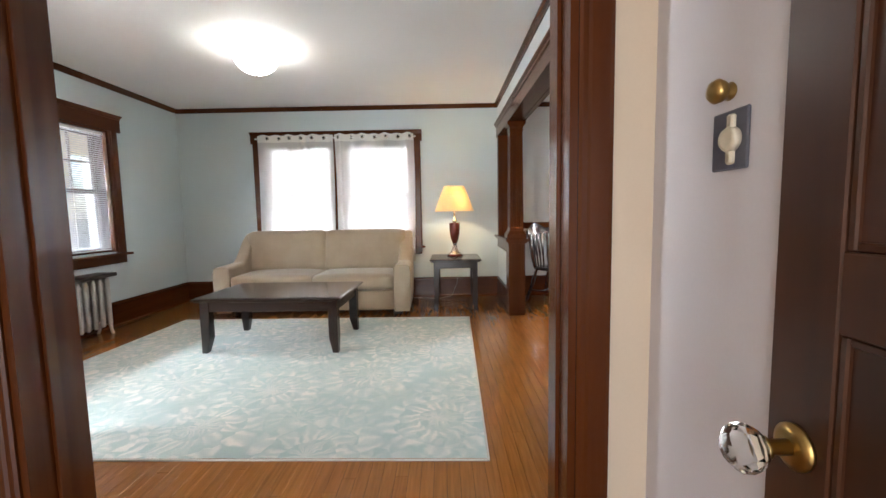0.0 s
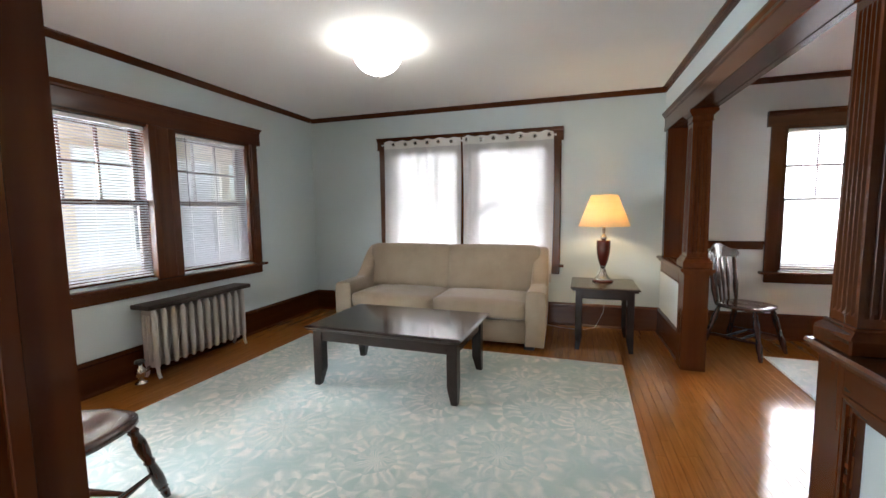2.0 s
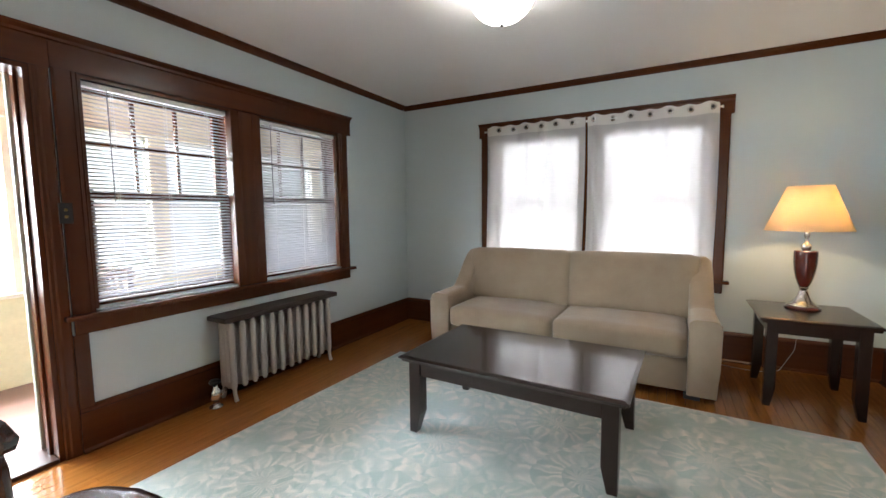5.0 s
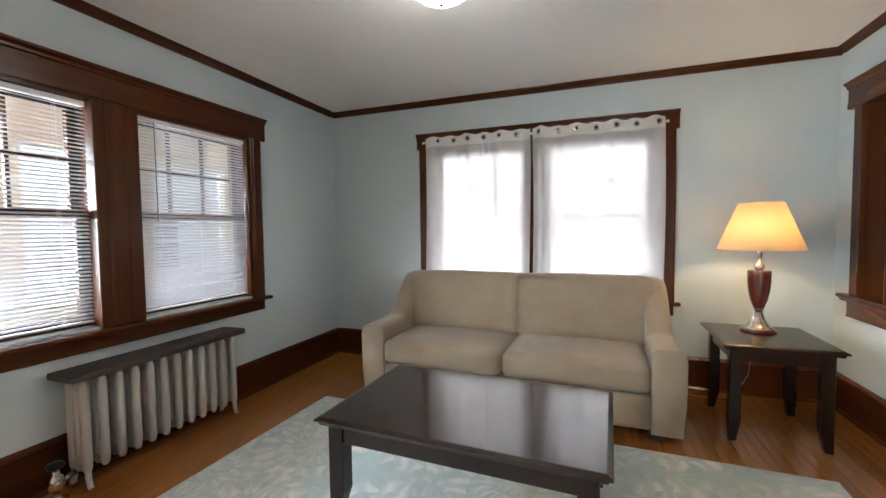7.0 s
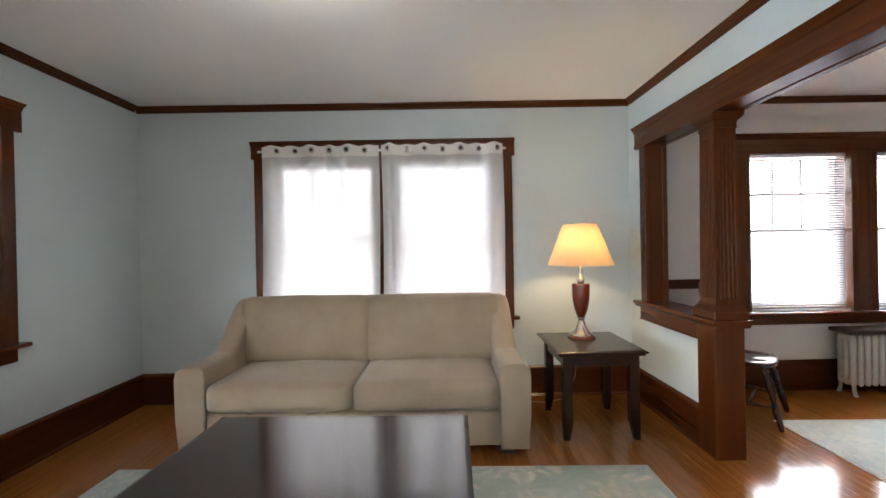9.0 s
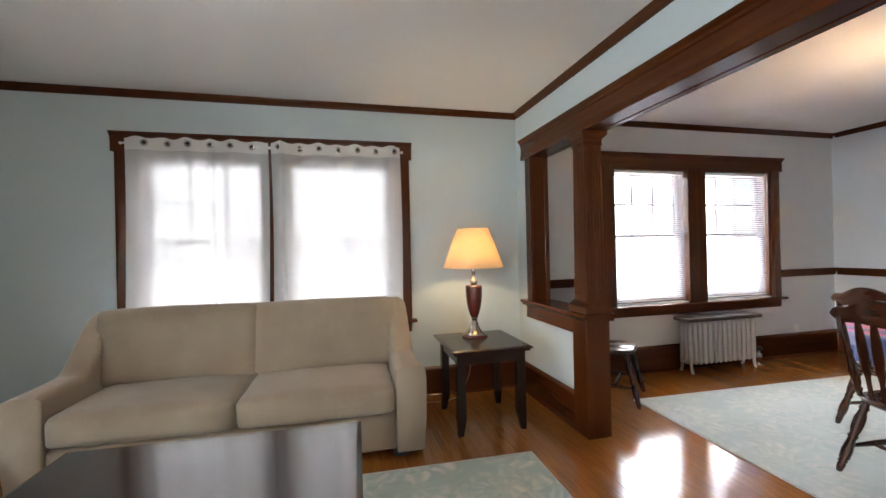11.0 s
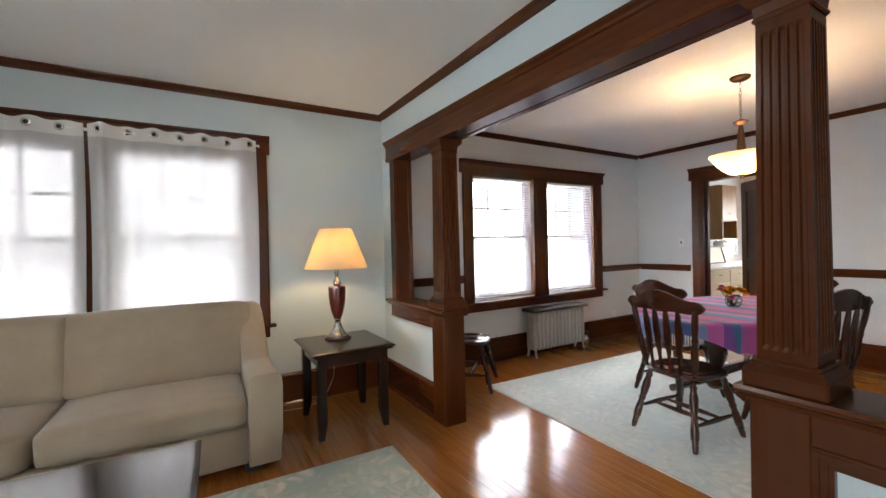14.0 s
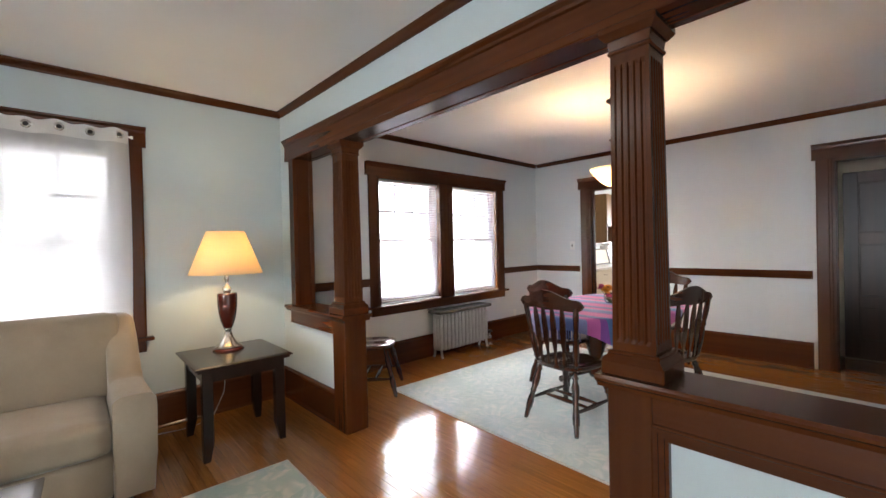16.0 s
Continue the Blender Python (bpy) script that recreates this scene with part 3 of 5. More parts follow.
# ---- floor ----
om, on, ol, op = base_mat("honey_oak_floor")
info = on.new("ShaderNodeObjectInfo")
shift = on.new("ShaderNodeVectorMath")
shift.operation = "MULTIPLY_ADD"
shift.inputs[1].default_value = (7.0, 31.0, 0.0)
ol.new(info.outputs["Random"], shift.inputs[0]), ol.new(coords(on, ol), shift.inputs[2])
stretch = on.new("ShaderNodeMapping")
stretch.inputs["Scale"].default_value = (1.0, 0.05, 1.0)
ol.new(shift.outputs[0], stretch.inputs[0])
v = stretch.outputs[0]
g = noise_tex(on, ol, v, 70, 6, 0.6, 0.5)
geo = on.new("ShaderNodeNewGeometry")
rnd = maths(on, ol, "FRACT", maths(on, ol, "ADD", info.outputs["Random"], geo.outputs["Random Per Island"]))
c = ramp(on, ol, g, [(0.3, (0.245, 0.090, 0.018)), (0.55, (0.335, 0.130, 0.028)), (0.75, (0.39, 0.160, 0.037))])
tone = ramp(on, ol, rnd, [(0.0, (0.86, 0.83, 0.80)), (0.5, (1.0, 1.0, 1.0)), (1.0, (0.94, 0.90, 0.85))])
ol.new(mixc(on, ol, c, tone, 1.0, "MULTIPLY"), op.inputs["Base Color"])
wearn = noise_tex(on, ol, coords(on, ol), 3.0, 5)
r = on.new("ShaderNodeMapRange")
r.inputs[3].default_value, r.inputs[4].default_value = 0.10, 0.17
ol.new(wearn, r.inputs[0])
ol.new(r.outputs[0], op.inputs["Roughness"])
op.inputs["Coat Weight"].default_value, op.inputs["Coat Roughness"].default_value = 0.15, 0.10
wave = noise_tex(on, ol, coords(on, ol, (14, 1.2, 1)), 1.0, 2)
bump(on, ol, op, maths(on, ol, "ADD", maths(on, ol, "MULTIPLY", g, 0.15), wave), 0.24, 0.002)
OAK = om
floor = setting("floor", boxes(((XW - 0.18, HS0, -0.10), (8.0, YN, -0.014)), ((-1.75, -2.15, -0.10), (0.64, HS0, -0.014)), ((0.64, 0.88, -0.10), (8.0, HS0, -0.014))), SHADOWGAP, "honey-coloured oak strip floor", "floor")
PW, rngf = 0.057, random.Random(5)
near, rest = [], bmesh.new()


def plank_row(x, y0, y1):
    y, out = y0 - rngf.uniform(0, 0.8), []
    while y < y1:
        ln = rngf.choice((0.6, 0.9, 1.2, 1.6))
        a, b = max(y, y0), min(y + ln, y1)
        if b - a > 0.02:
            out.append((x, a, b))
        y += ln
    return out


rows_of_planks = []
for k in range(int((XE + 0.14 - (XW - 0.18)) / PW) + 1):
    rows_of_planks += plank_row(XW - 0.18 + k * PW, HS0 if XW - 0.18 + k * PW < -1.75 else -2.0 if XW - 0.18 + k * PW < 0.58 else 0.9, YN)
verts, faces = [], []
pieces = 0
shared = {}
for x, a, b in rows_of_planks:
    if 0.0 < x < 1.5 and b > 1.6 and pieces < 300:
        key = round(b - a, 3)
        if key not in shared:
            shared[key] = mesh_of("plank", boxes(((-PW / 2 + 0.0004, -key / 2 + 0.0004, -0.014), (PW / 2 - 0.0004, key / 2 - 0.0004, 0.0), 0.0008)), OAK)
        o = new("plank", shared[key])
        o.location = (x + PW / 2, (a + b) / 2, 0)
        o.parent = floor
        pieces += 1
    else:
        i = len(verts)
        e = 0.0005
        x0, x1, y0, y1 = x + e, x + PW - e, a + e, b - e
        verts += [(x0, y0, -0.014), (x1, y0, -0.014), (x1, y1, -0.014), (x0, y1, -0.014),
                  (x0, y0, -0.0008), (x1, y0, -0.0008), (x1, y1, -0.0008), (x0, y1, -0.0008),
                  (x0 + e, y0 + e, 0), (x1 - e, y0 + e, 0), (x1 - e, y1 - e, 0), (x0 + e, y1 - e, 0)]
        for base in (0, 4):
            for q in range(4):
                faces.append((i + base + q, i + base + (q + 1) % 4, i + base + 4 + (q + 1) % 4, i + base + 4 + q))
        faces.append((i + 8, i + 9, i + 10, i + 11))
me = bpy.data.meshes.new("planks")
me.from_pydata(verts, [], faces)
me.materials.append(OAK)
o = new("planks", me)
o.parent = floor
tagged(o, "narrow oak floor strips", kind="stuff")

# ---- rugs ----
def rug_material(name, base, leaf, scale):
    """A cut pile with large chrysanthemum flowers and leaves."""
    m, n, l, p = base_mat(name)
    v = coords(n, l)
    warp = n.new("ShaderNodeTexNoise")
    warp.inputs["Scale"].default_value, warp.inputs["Detail"].default_value = 6.5, 3
    l.new(v, warp.inputs["Vector"])
    off = n.new("ShaderNodeVectorMath")
    off.operation = "MULTIPLY_ADD"
    off.inputs[1].default_value, off.inputs[2].default_value = (0.16, 0.16, 0), (-0.08, -0.08, 0)
    l.new(warp.outputs["Color"], off.inputs[0])
    add = n.new("ShaderNodeVectorMath")
    l.new(v, add.inputs[0]), l.new(off.outputs[0], add.inputs[1])
    total = None
    for k, (sc, shift, petals, size) in enumerate(((1.65 * scale, 0.0, 5.0, 0.62), (2.3 * scale, 7.3, 4.0, 0.62))):
        mp = n.new("ShaderNodeVectorMath")
        mp.operation = "MULTIPLY_ADD"
        mp.inputs[1].default_value, mp.inputs[2].default_value = (sc, sc, 0), (shift, shift * 0.6, 0)
        l.new(add.outputs[0], mp.inputs[0])
        vo = n.new("ShaderNodeTexVoronoi")
        vo.voronoi_dimensions = "2D"
        vo.inputs["Scale"].default_value, vo.inputs["Randomness"].default_value = 1.0, 0.55
        l.new(mp.outputs[0], vo.inputs["Vector"])
        d = n.new("ShaderNodeVectorMath")
        d.operation = "SUBTRACT"
        l.new(mp.outputs[0], d.inputs[0]), l.new(vo.outputs["Position"], d.inputs[1])
        s = n.new("ShaderNodeSeparateXYZ")
        l.new(d.outputs[0], s.inputs[0])
        ang = maths(n, l, "ARCTAN2", s.outputs[1], s.outputs[0])
        rad = vo.outputs["Distance"]
        # rings of petals, each ring turned half a petal
        ring = maths(n, l, "MULTIPLY", rad, 5.2)
        turn = maths(n, l, "MULTIPLY", maths(n, l, "FLOOR", ring), math.pi)
        pet = maths(n, l, "ABSOLUTE", maths(n, l, "SINE", maths(n, l, "ADD", maths(n, l, "MULTIPLY", ang, petals), maths(n, l, "MULTIPLY", turn, 0.5))))
        fr = maths(n, l, "FRACT", ring)
        body = maths(n, l, "SUBTRACT", pet, maths(n, l, "MULTIPLY", fr, 0.85))
        edge = n.new("ShaderNodeMapRange")
        edge.inputs[1].default_value, edge.inputs[2].default_value = -0.06, 0.34
        l.new(body, edge.inputs[0])
        vein = n.new("ShaderNodeMapRange")
        vein.inputs[1].default_value, vein.inputs[2].default_value = 0.80, 1.0
        vein.inputs[3].default_value, vein.inputs[4].default_value = 1.0, 0.30
        l.new(pet, vein.inputs[0])
        fade = n.new("ShaderNodeMapRange")
        fade.inputs[1].default_value, fade.inputs[2].default_value = size, size - 0.12
        l.new(rad, fade.inputs[0])
        one = maths(n, l, "MULTIPLY", maths(n, l, "MULTIPLY", edge.outputs[0], vein.outputs[0]), fade.outputs[0])
        if k:
            one = maths(n, l, "MULTIPLY", one, 0.55)
        total = one if total is None else maths(n, l, "MAXIMUM", total, one)
    fade2 = noise_tex(n, l, v, 4.5, 5, 0.65)
    worn = n.new("ShaderNodeMapRange")
    worn.inputs[1].default_value, worn.inputs[2].default_value = 0.32, 0.62
    worn.inputs[3].default_value, worn.inputs[4].default_value = 0.35, 1.0
    l.new(fade2, worn.inputs[0])
    pile = noise_tex(n, l, v, 260, 3, 0.7)
    fac = maths(n, l, "MULTIPLY", maths(n, l, "MULTIPLY", total, worn.outputs[0]), 1.0)
    ground = ramp(n, l, noise_tex(n, l, v, 1.3, 5), [(0.3, shade(base, 0.90)), (0.7, shade(base, 1.10))])
    c = mixc(n, l, ground, leaf, fac)
    c = mixc(n, l, c, ramp(n, l, pile, [(0.25, (0.80, 0.80, 0.80)), (0.75, (1.0, 1.0, 1.0))]), 1.0, "MULTIPLY")
    l.new(c, p.inputs["Base Color"])
    p.inputs["Roughness"].default_value = 0.95
    p.inputs["Sheen Weight"].default_value = 0.25
    bump(n, l, p, maths(n, l, "ADD", pile, maths(n, l, "MULTIPLY", total, 0.6)), 0.5, 0.004)
    return m


RUG = rug_material("aqua_flower_rug_pile", (0.43, 0.545, 0.515), (0.80, 0.775, 0.705), 0.95)
RUGD = rug_material("pale_flower_rug_pile", (0.50, 0.585, 0.565), (0.70, 0.70, 0.655), 1.0)
EDGE = plain("cream_rug_binding", (0.62, 0.60, 0.54), 0.9, var=0.08, fine=120, bmp=0.4)


def rug(m, w, d, material, label):
    r = thing("area_rug", label, "rug", m, "flower rugs")
    bm, nx, ny = bmesh.new(), 60, 60
    g = [[bm.verts.new((-w / 2 + w * i / nx, -d / 2 + d * j / ny, 0.0095 + 0.0012 * noise.noise((i * 0.35, j * 0.35, w)))) for j in range(ny + 1)] for i in range(nx + 1)]
    for i in range(nx):
        for j in range(ny):
            bm.faces.new((g[i][j], g[i + 1][j], g[i + 1][j + 1], g[i][j + 1])).smooth = True
    part("woven_field", bm, material, r)
    e = 0.010
    for a, b in (((-w / 2 - e, -d / 2 - e), (w / 2 + e, -d / 2)), ((-w / 2 - e, d / 2), (w / 2 + e, d / 2 + e)), ((-w / 2 - e, -d / 2), (-w / 2, d / 2)), ((w / 2, -d / 2), (w / 2 + e, d / 2))):
        part("binding", boxes(((*a, 0.0), (*b, 0.0098), 0.003)), EDGE, r)
    return r


rug(pose(-1.42, 3.29, 0.0005, 0, 0, -1.6), 3.14, 2.58, RUG, "pale aqua area rug with cream chrysanthemum flowers")
rug(pose(2.61, 3.297, 0.0005, 0, 0, -2.0), 2.52, 3.50, RUGD, "pale aqua floral area rug under the dining table")

# ---- sofa ----
fm, fn, fl, fp = base_mat("beige_microfibre")
v = coords(fn, fl)
weave, soft = noise_tex(fn, fl, v, 420, 2, 0.7), noise_tex(fn, fl, v, 3.5, 4)
c = ramp(fn, fl, soft, [(0.3, (0.300, 0.232, 0.158)), (0.7, (0.372, 0.296, 0.210))])
fl.new(mixc(fn, fl, c, ramp(fn, fl, weave, [(0.3, (0.82, 0.82, 0.82)), (0.7, (1.0, 1.0, 1.0))]), 1.0, "MULTIPLY"), fp.inputs["Base Color"])
fp.inputs["Roughness"].default_value, fp.inputs["Sheen Weight"].default_value = 0.9, 0.35
bump(fn, fl, fp, maths(fn, fl, "ADD", weave, maths(fn, fl, "MULTIPLY", noise_tex(fn, fl, v, 9, 3), 2.0)), 0.35, 0.003)
FABRIC = fm
RUBBER = plain("black_furniture_feet", (0.012, 0.011, 0.010), 0.5)


def cushion(bm, a, b, r=0.05, bulge=(0, 0, 0), n=14, seed=0.0, wob=0.004):
    """A soft box with rounded edges and swollen faces."""
    lo, hi = Vector(a), Vector(b)
    c, h = (lo + hi) / 2, (hi - lo) / 2
    grid, quads = {}, []
    def vert(i, j, k):
        key = (i, j, k)
        if key not in grid:
            u = Vector([2 * q / n - 1 for q in key])
            p = Vector([u[q] * h[q] for q in range(3)])
            q = Vector([max(-(h[t] - r), min(h[t] - r, p[t])) for t in range(3)])
            d = p - q
            if d.length > 1e-9:
                mx = max(abs(t) for t in d)
                p = q + d.normalized() * min(r, mx if sum(abs(t) > 1e-9 for t in d) == 1 else r)
            for t in range(3):
                o = [s for s in range(3) if s != t]
                p[t] += u[t] * bulge[t] * (1 - u[o[0]] ** 2) * (1 - u[o[1]] ** 2)
            w = noise.noise_vector((p + c) * 5 + Vector((seed, 0, 0))) * wob
            grid[key] = bm.verts.new(c + p + w)
        return grid[key]
    for s in (0, n):
        for i in range(n):
            for j in range(n):
                for f in (lambda i, j: (s, i, j), lambda i, j: (i, s, j), lambda i, j: (i, j, s)):
                    quads.append([f(i, j), f(i + 1, j), f(i + 1, j + 1), f(i, j + 1)])
    for q in quads:
        bm.faces.new([vert(*p) for p in q]).smooth = True
    return bm


def turn_verts(bm, angle, axis, pivot):
    bmesh.ops.rotate(bm, cent=pivot, matrix=Matrix.Rotation(angle, 3, axis), verts=bm.verts[:])
    return bm


def sofa(m):
    s = thing("sofa", "beige microfibre two-seat sofa with sloped arms", "sofa", m)
    W = 1.125                                            # half width; y = 0 is the front of the arms
    part("base", cushion(bmesh.new(), (-W + 0.19, 0.035, 0.055), (W - 0.19, 0.86, 0.285), 0.02, n=10), FABRIC, s)
    bm = cushion(bmesh.new(), (-W + 0.10, 0.68, 0.10), (W - 0.10, 0.80, 0.935), 0.045, (0, 0.01, 0.008), n=12)
    part("back_frame", turn_verts(bm, radians(-9), "X", (0, 0.72, 0.2)), FABRIC, s)
    for sx in (-1, 1):
        # arm: low flat front part that sweeps up to the back
        bm, n = bmesh.new(), 30
        ring = []
        for i in range(n + 1):
            t = i / n
            y = 0.0 + 0.86 * t
            top = 0.572 + 0.03 * min(t, 0.55)
            if t > 0.46:
                q = min(1, (t - 0.46) / 0.40)
                top += 0.335 * (0.45 * q + 0.55 * q * q * (3 - 2 * q))
            low = 0.055
            inn, out = 0.192, 0.0
            rr = 0.05
            prof = []
            k = 7
            for a in range(k):
                g = math.pi / 2 * a / (k - 1)
                prof.append((-out - 0.0 + rr - rr * math.cos(g) , top - rr + rr * math.sin(g)))
            for a in range(k):
                g = math.pi / 2 * a / (k - 1)
                prof.append((inn - rr + rr * math.sin(g), top - rr + rr * math.cos(g)))
            prof = [(0.015, low)] + [(0.004, low + 0.2)] + prof + [(inn, low)]
            edge = 0.02 * (1 - min(1, t / 0.03)) if t < 0.03 else 0.0
            ring.append([bm.verts.new((sx * (W - u - (0.045 * t if u < 0.1 else 0.0)), y + 0.02 * (1 if i == 0 else 0), z - edge)) for u, z in prof])
        for p, q in zip(ring, ring[1:]):
            for j in range(len(p)):
                bm.faces.new((p[j], p[(j + 1) % len(p)], q[(j + 1) % len(p)], q[j])).smooth = True
        bm.faces.new(ring[0]), bm.faces.new(ring[-1])
        es = [e for e in bm.edges if e.verts[0] in ring[0] and e.verts[1] in ring[0]]
        bmesh.ops.bevel(bm, geom=es, offset=0.018, segments=3, affect="EDGES", profile=0.6)
        part("arm", bm, FABRIC, s, smooth=50)
    for k, (x0, x1) in enumerate(((-W + 0.195, -0.003), (0.003, W - 0.195))):
        part("seat_cushion", cushion(bmesh.new(), (x0, 0.005, 0.285), (x1, 0.66, 0.465), 0.045, (0.0, 0.012, 0.022), seed=k * 3.1), FABRIC, s)
        out = (-0.075, 0) if k == 0 else (0, 0.075)
        bm = cushion(bmesh.new(), (x0 + out[0] - 0.016 * k, 0.53, 0.44), (x1 + out[1] + 0.016 * (1 - k), 0.70, 0.950), 0.05, (0.0, 0.030, 0.010), seed=9 + k * 2.7)
        part("back_cushion", turn_verts(bm, radians(-11), "X", (0, 0.62, 0.44)), FABRIC, s)
    for sx in (-1, 1):
        for y in (0.06, 0.78):
            part("foot", boxes(((sx * (W - 0.16) - 0.05, y, 0), (sx * (W - 0.16) + 0.05, y + 0.07, 0.062), 0.004)), RUBBER, s)
    return s


sofa(pose(-1.575, 4.70, 0, 0, 0, -1.5))


# ---- tables ----
def table(name, m, w, d, h, leg, label, cat, apron, under):
    t = thing(name, label, cat, m)
    bm = bmesh.new()
    z = h
    # top with a stepped, sloping edge
    for (ww, dd, z0, z1, b) in ((w, d, z - 0.018, z - 0.006, 0.003), (w - 0.030, d - 0.030, z - 0.036, z - 0.0175, 0.004)):
        box(bm, (-ww / 2, -dd / 2, z0), (ww / 2, dd / 2, z1), b)
    lo = [bm.verts.new((sx * (w / 2 - 0.002), sy * (d / 2 - 0.002), z - 0.0062)) for sx, sy in ((-1, -1), (1, -1), (1, 1), (-1, 1))]
    hi = [bm.verts.new((sx * (w / 2 - 0.022), sy * (d / 2 - 0.022), z)) for sx, sy in ((-1, -1), (1, -1), (1, 1), (-1, 1))]
    for i in range(4):
        bm.faces.new((lo[i], lo[(i + 1) % 4], hi[(i + 1) % 4], hi[i]))
    bm.faces.new(hi), bm.faces.new(lo[::-1])
    part("tabletop", bm, FURNTOP if name == "coffee_table" else FURN["x"], t)
    ix, iy = w / 2 - 0.045, d / 2 - 0.045
    for a, b, ax in (((-ix + leg, -iy + 0.008), (ix - leg, -iy + 0.03), "x"), ((-ix + leg, iy - 0.03), (ix - leg, iy - 0.008), "x"), ((-ix + 0.008, -iy + leg), (-ix + 0.03, iy - leg), "y"), ((ix - 0.03, -iy + leg), (ix - 0.008, iy - leg), "y")):
        part("apron", boxes(((*a, z - 0.036 - apron), (*b, z - 0.036), 0.003)), FURN[ax], t)
    for sx in (-1, 1):
        for sy in (-1, 1):
            bm = bmesh.new()
            rows = []
            # outer faces stay straight, inner faces cut away towards the foot
            for zz, k in ((0.0, 0.62), (0.004, 0.64), (0.09, 0.90), (0.12, 1.0), (z - 0.036, 1.0)):
                x1, y1 = sx * ix, sy * iy
                x0, y0 = x1 - sx * leg * k, y1 - sy * leg * k
                rows.append([bm.verts.new(p) for p in ((x0, y0, zz), (x1, y0, zz), (x1, y1, zz), (x0, y1, zz))])
            for p, q in zip(rows, rows[1:]):
                for i in range(4):
                    bm.faces.new((p[i], p[(i + 1) % 4], q[(i + 1) % 4], q[i]))
            bm.faces.new(rows[0][::-1]), bm.faces.new(rows[-1])
            bmesh.ops.bevel(bm, geom=bm.edges[:], offset=0.003, segments=1, affect="EDGES")
            part("leg", bm, FURN["z"], t)
    return t


table("coffee_table", pose(-1.515, 3.815, 0.0105, 0, 0, -2.2), 1.24, 0.80, 0.47, 0.075, "espresso-stained wooden coffee table with tapered feet on the rug", "coffee table", 0.085, 0)
table("end_table", pose(0.066, 5.145, 0, 0, 0, -1.0), 0.60, 0.64, 0.605, 0.062, "espresso-stained wooden end table under a lamp", "end table", 0.075, 0)

# ---- table lamp ----
sm, sn, sl, spn = base_mat("lamp_shade_fabric")
spn.inputs["Base Color"].default_value, spn.inputs["Roughness"].default_value = (0.80, 0.68, 0.46, 1), 0.8
trs = sn.new("ShaderNodeBsdfTranslucent")
trs.inputs[0].default_value = (0.70, 0.56, 0.37, 1)
mxs = sn.new("ShaderNodeMixShader")
mxs.inputs[0].default_value = 0.55
sl.new(spn.outputs[0], mxs.inputs[1]), sl.new(trs.outputs[0], mxs.inputs[2])
sl.new(mxs.outputs[0], sn["Material Output"].inputs["Surface"])
bump(sn, sl, spn, noise_tex(sn, sl, coords(sn, sl, (1, 1, 0.15)), 180, 2), 0.2, 0.001)
SHADE = sm
REDLAC = plain("oxblood_lacquer", (0.115, 0.018, 0.010), 0.22, var=0.2, coat=0.6, bmp=0.02)


def shell(bm, prof, seg=40, at=(0, 0, 0)):
    """An open turned shell."""
    rings = [[bm.verts.new((at[0] + r * math.cos(2 * math.pi * i / seg), at[1] + r * math.sin(2 * math.pi * i / seg), at[2] + z)) for i in range(seg)] for r, z in prof]
    for p, q in zip(rings, rings[1:]):
        for i in range(seg):
            bm.faces.new((p[i], p[(i + 1) % seg], q[(i + 1) % seg], q[i])).smooth = True
    return bm


lamp = thing("table_lamp", "table lamp with oxblood urn body, nickel foot and lit cream shade", "lamp", Matrix.Translation((0.068, 5.266, 0.605)))
part("base_plate", lathe(bmesh.new(), [(0.100, 0), (0.103, 0.006), (0.100, 0.014), (0.094, 0.018)], 40), REDLAC, lamp)
part("foot", lathe(bmesh.new(), [(0.090, 0.018), (0.088, 0.026), (0.070, 0.040), (0.048, 0.062), (0.034, 0.090), (0.026, 0.120), (0.023, 0.140), (0.030, 0.146), (0.030, 0.152)], 40), STEEL, lamp, "polished nickel flared foot")
part("body", lathe(bmesh.new(), [(0.024, 0.152), (0.034, 0.168), (0.050, 0.215), (0.061, 0.275), (0.066, 0.330), (0.067, 0.385), (0.067, 0.404), (0.064, 0.410)], 40), REDLAC, lamp)
part("neck", lathe(bmesh.new(), [(0.018, 0.410), (0.028, 0.422), (0.032, 0.440), (0.026, 0.456), (0.014, 0.466), (0.012, 0.500), (0.016, 0.506), (0.016, 0.560), (0.010, 0.566)], 24), STEEL, lamp, "polished nickel neck")
part("shade", shell(bmesh.new(), [(0.243, 0.552), (0.2415, 0.556), (0.127, 0.857), (0.1255, 0.861), (0.1215, 0.857), (0.2365, 0.556), (0.2385, 0.5525), (0.243, 0.552)], 56), SHADE, lamp, "cream pleated fabric shade glowing from the bulb")
part("harp", tube(bmesh.new(), [(0.0, 0.0, 0.56), (0.05, 0, 0.60), (0.055, 0, 0.70), (0.03, 0, 0.80), (0, 0, 0.845), (-0.03, 0, 0.80), (-0.055, 0, 0.70), (-0.05, 0, 0.60), (0, 0, 0.562)], 0.002, 6), BRASS, lamp)
part("spider", boxes(((-0.122, -0.002, 0.845), (0.122, 0.002, 0.849)), ((-0.002, -0.122, 0.8492), (0.002, 0.122, 0.853))), BRASS, lamp)
cord = thing("lamp_cord", "thin white lamp cord lying behind the end table", "cord", Matrix.Identity(4))
part("wire", tube(bmesh.new(), [(0.10, 5.47, 0.60), (0.11, 5.50, 0.45), (0.10, 5.53, 0.22), (0.02, 5.55, 0.04), (-0.12, 5.54, 0.006), (-0.32, 5.58, 0.006), (-0.52, 5.66, 0.006)], 0.0014, 6), EDGE, cord)


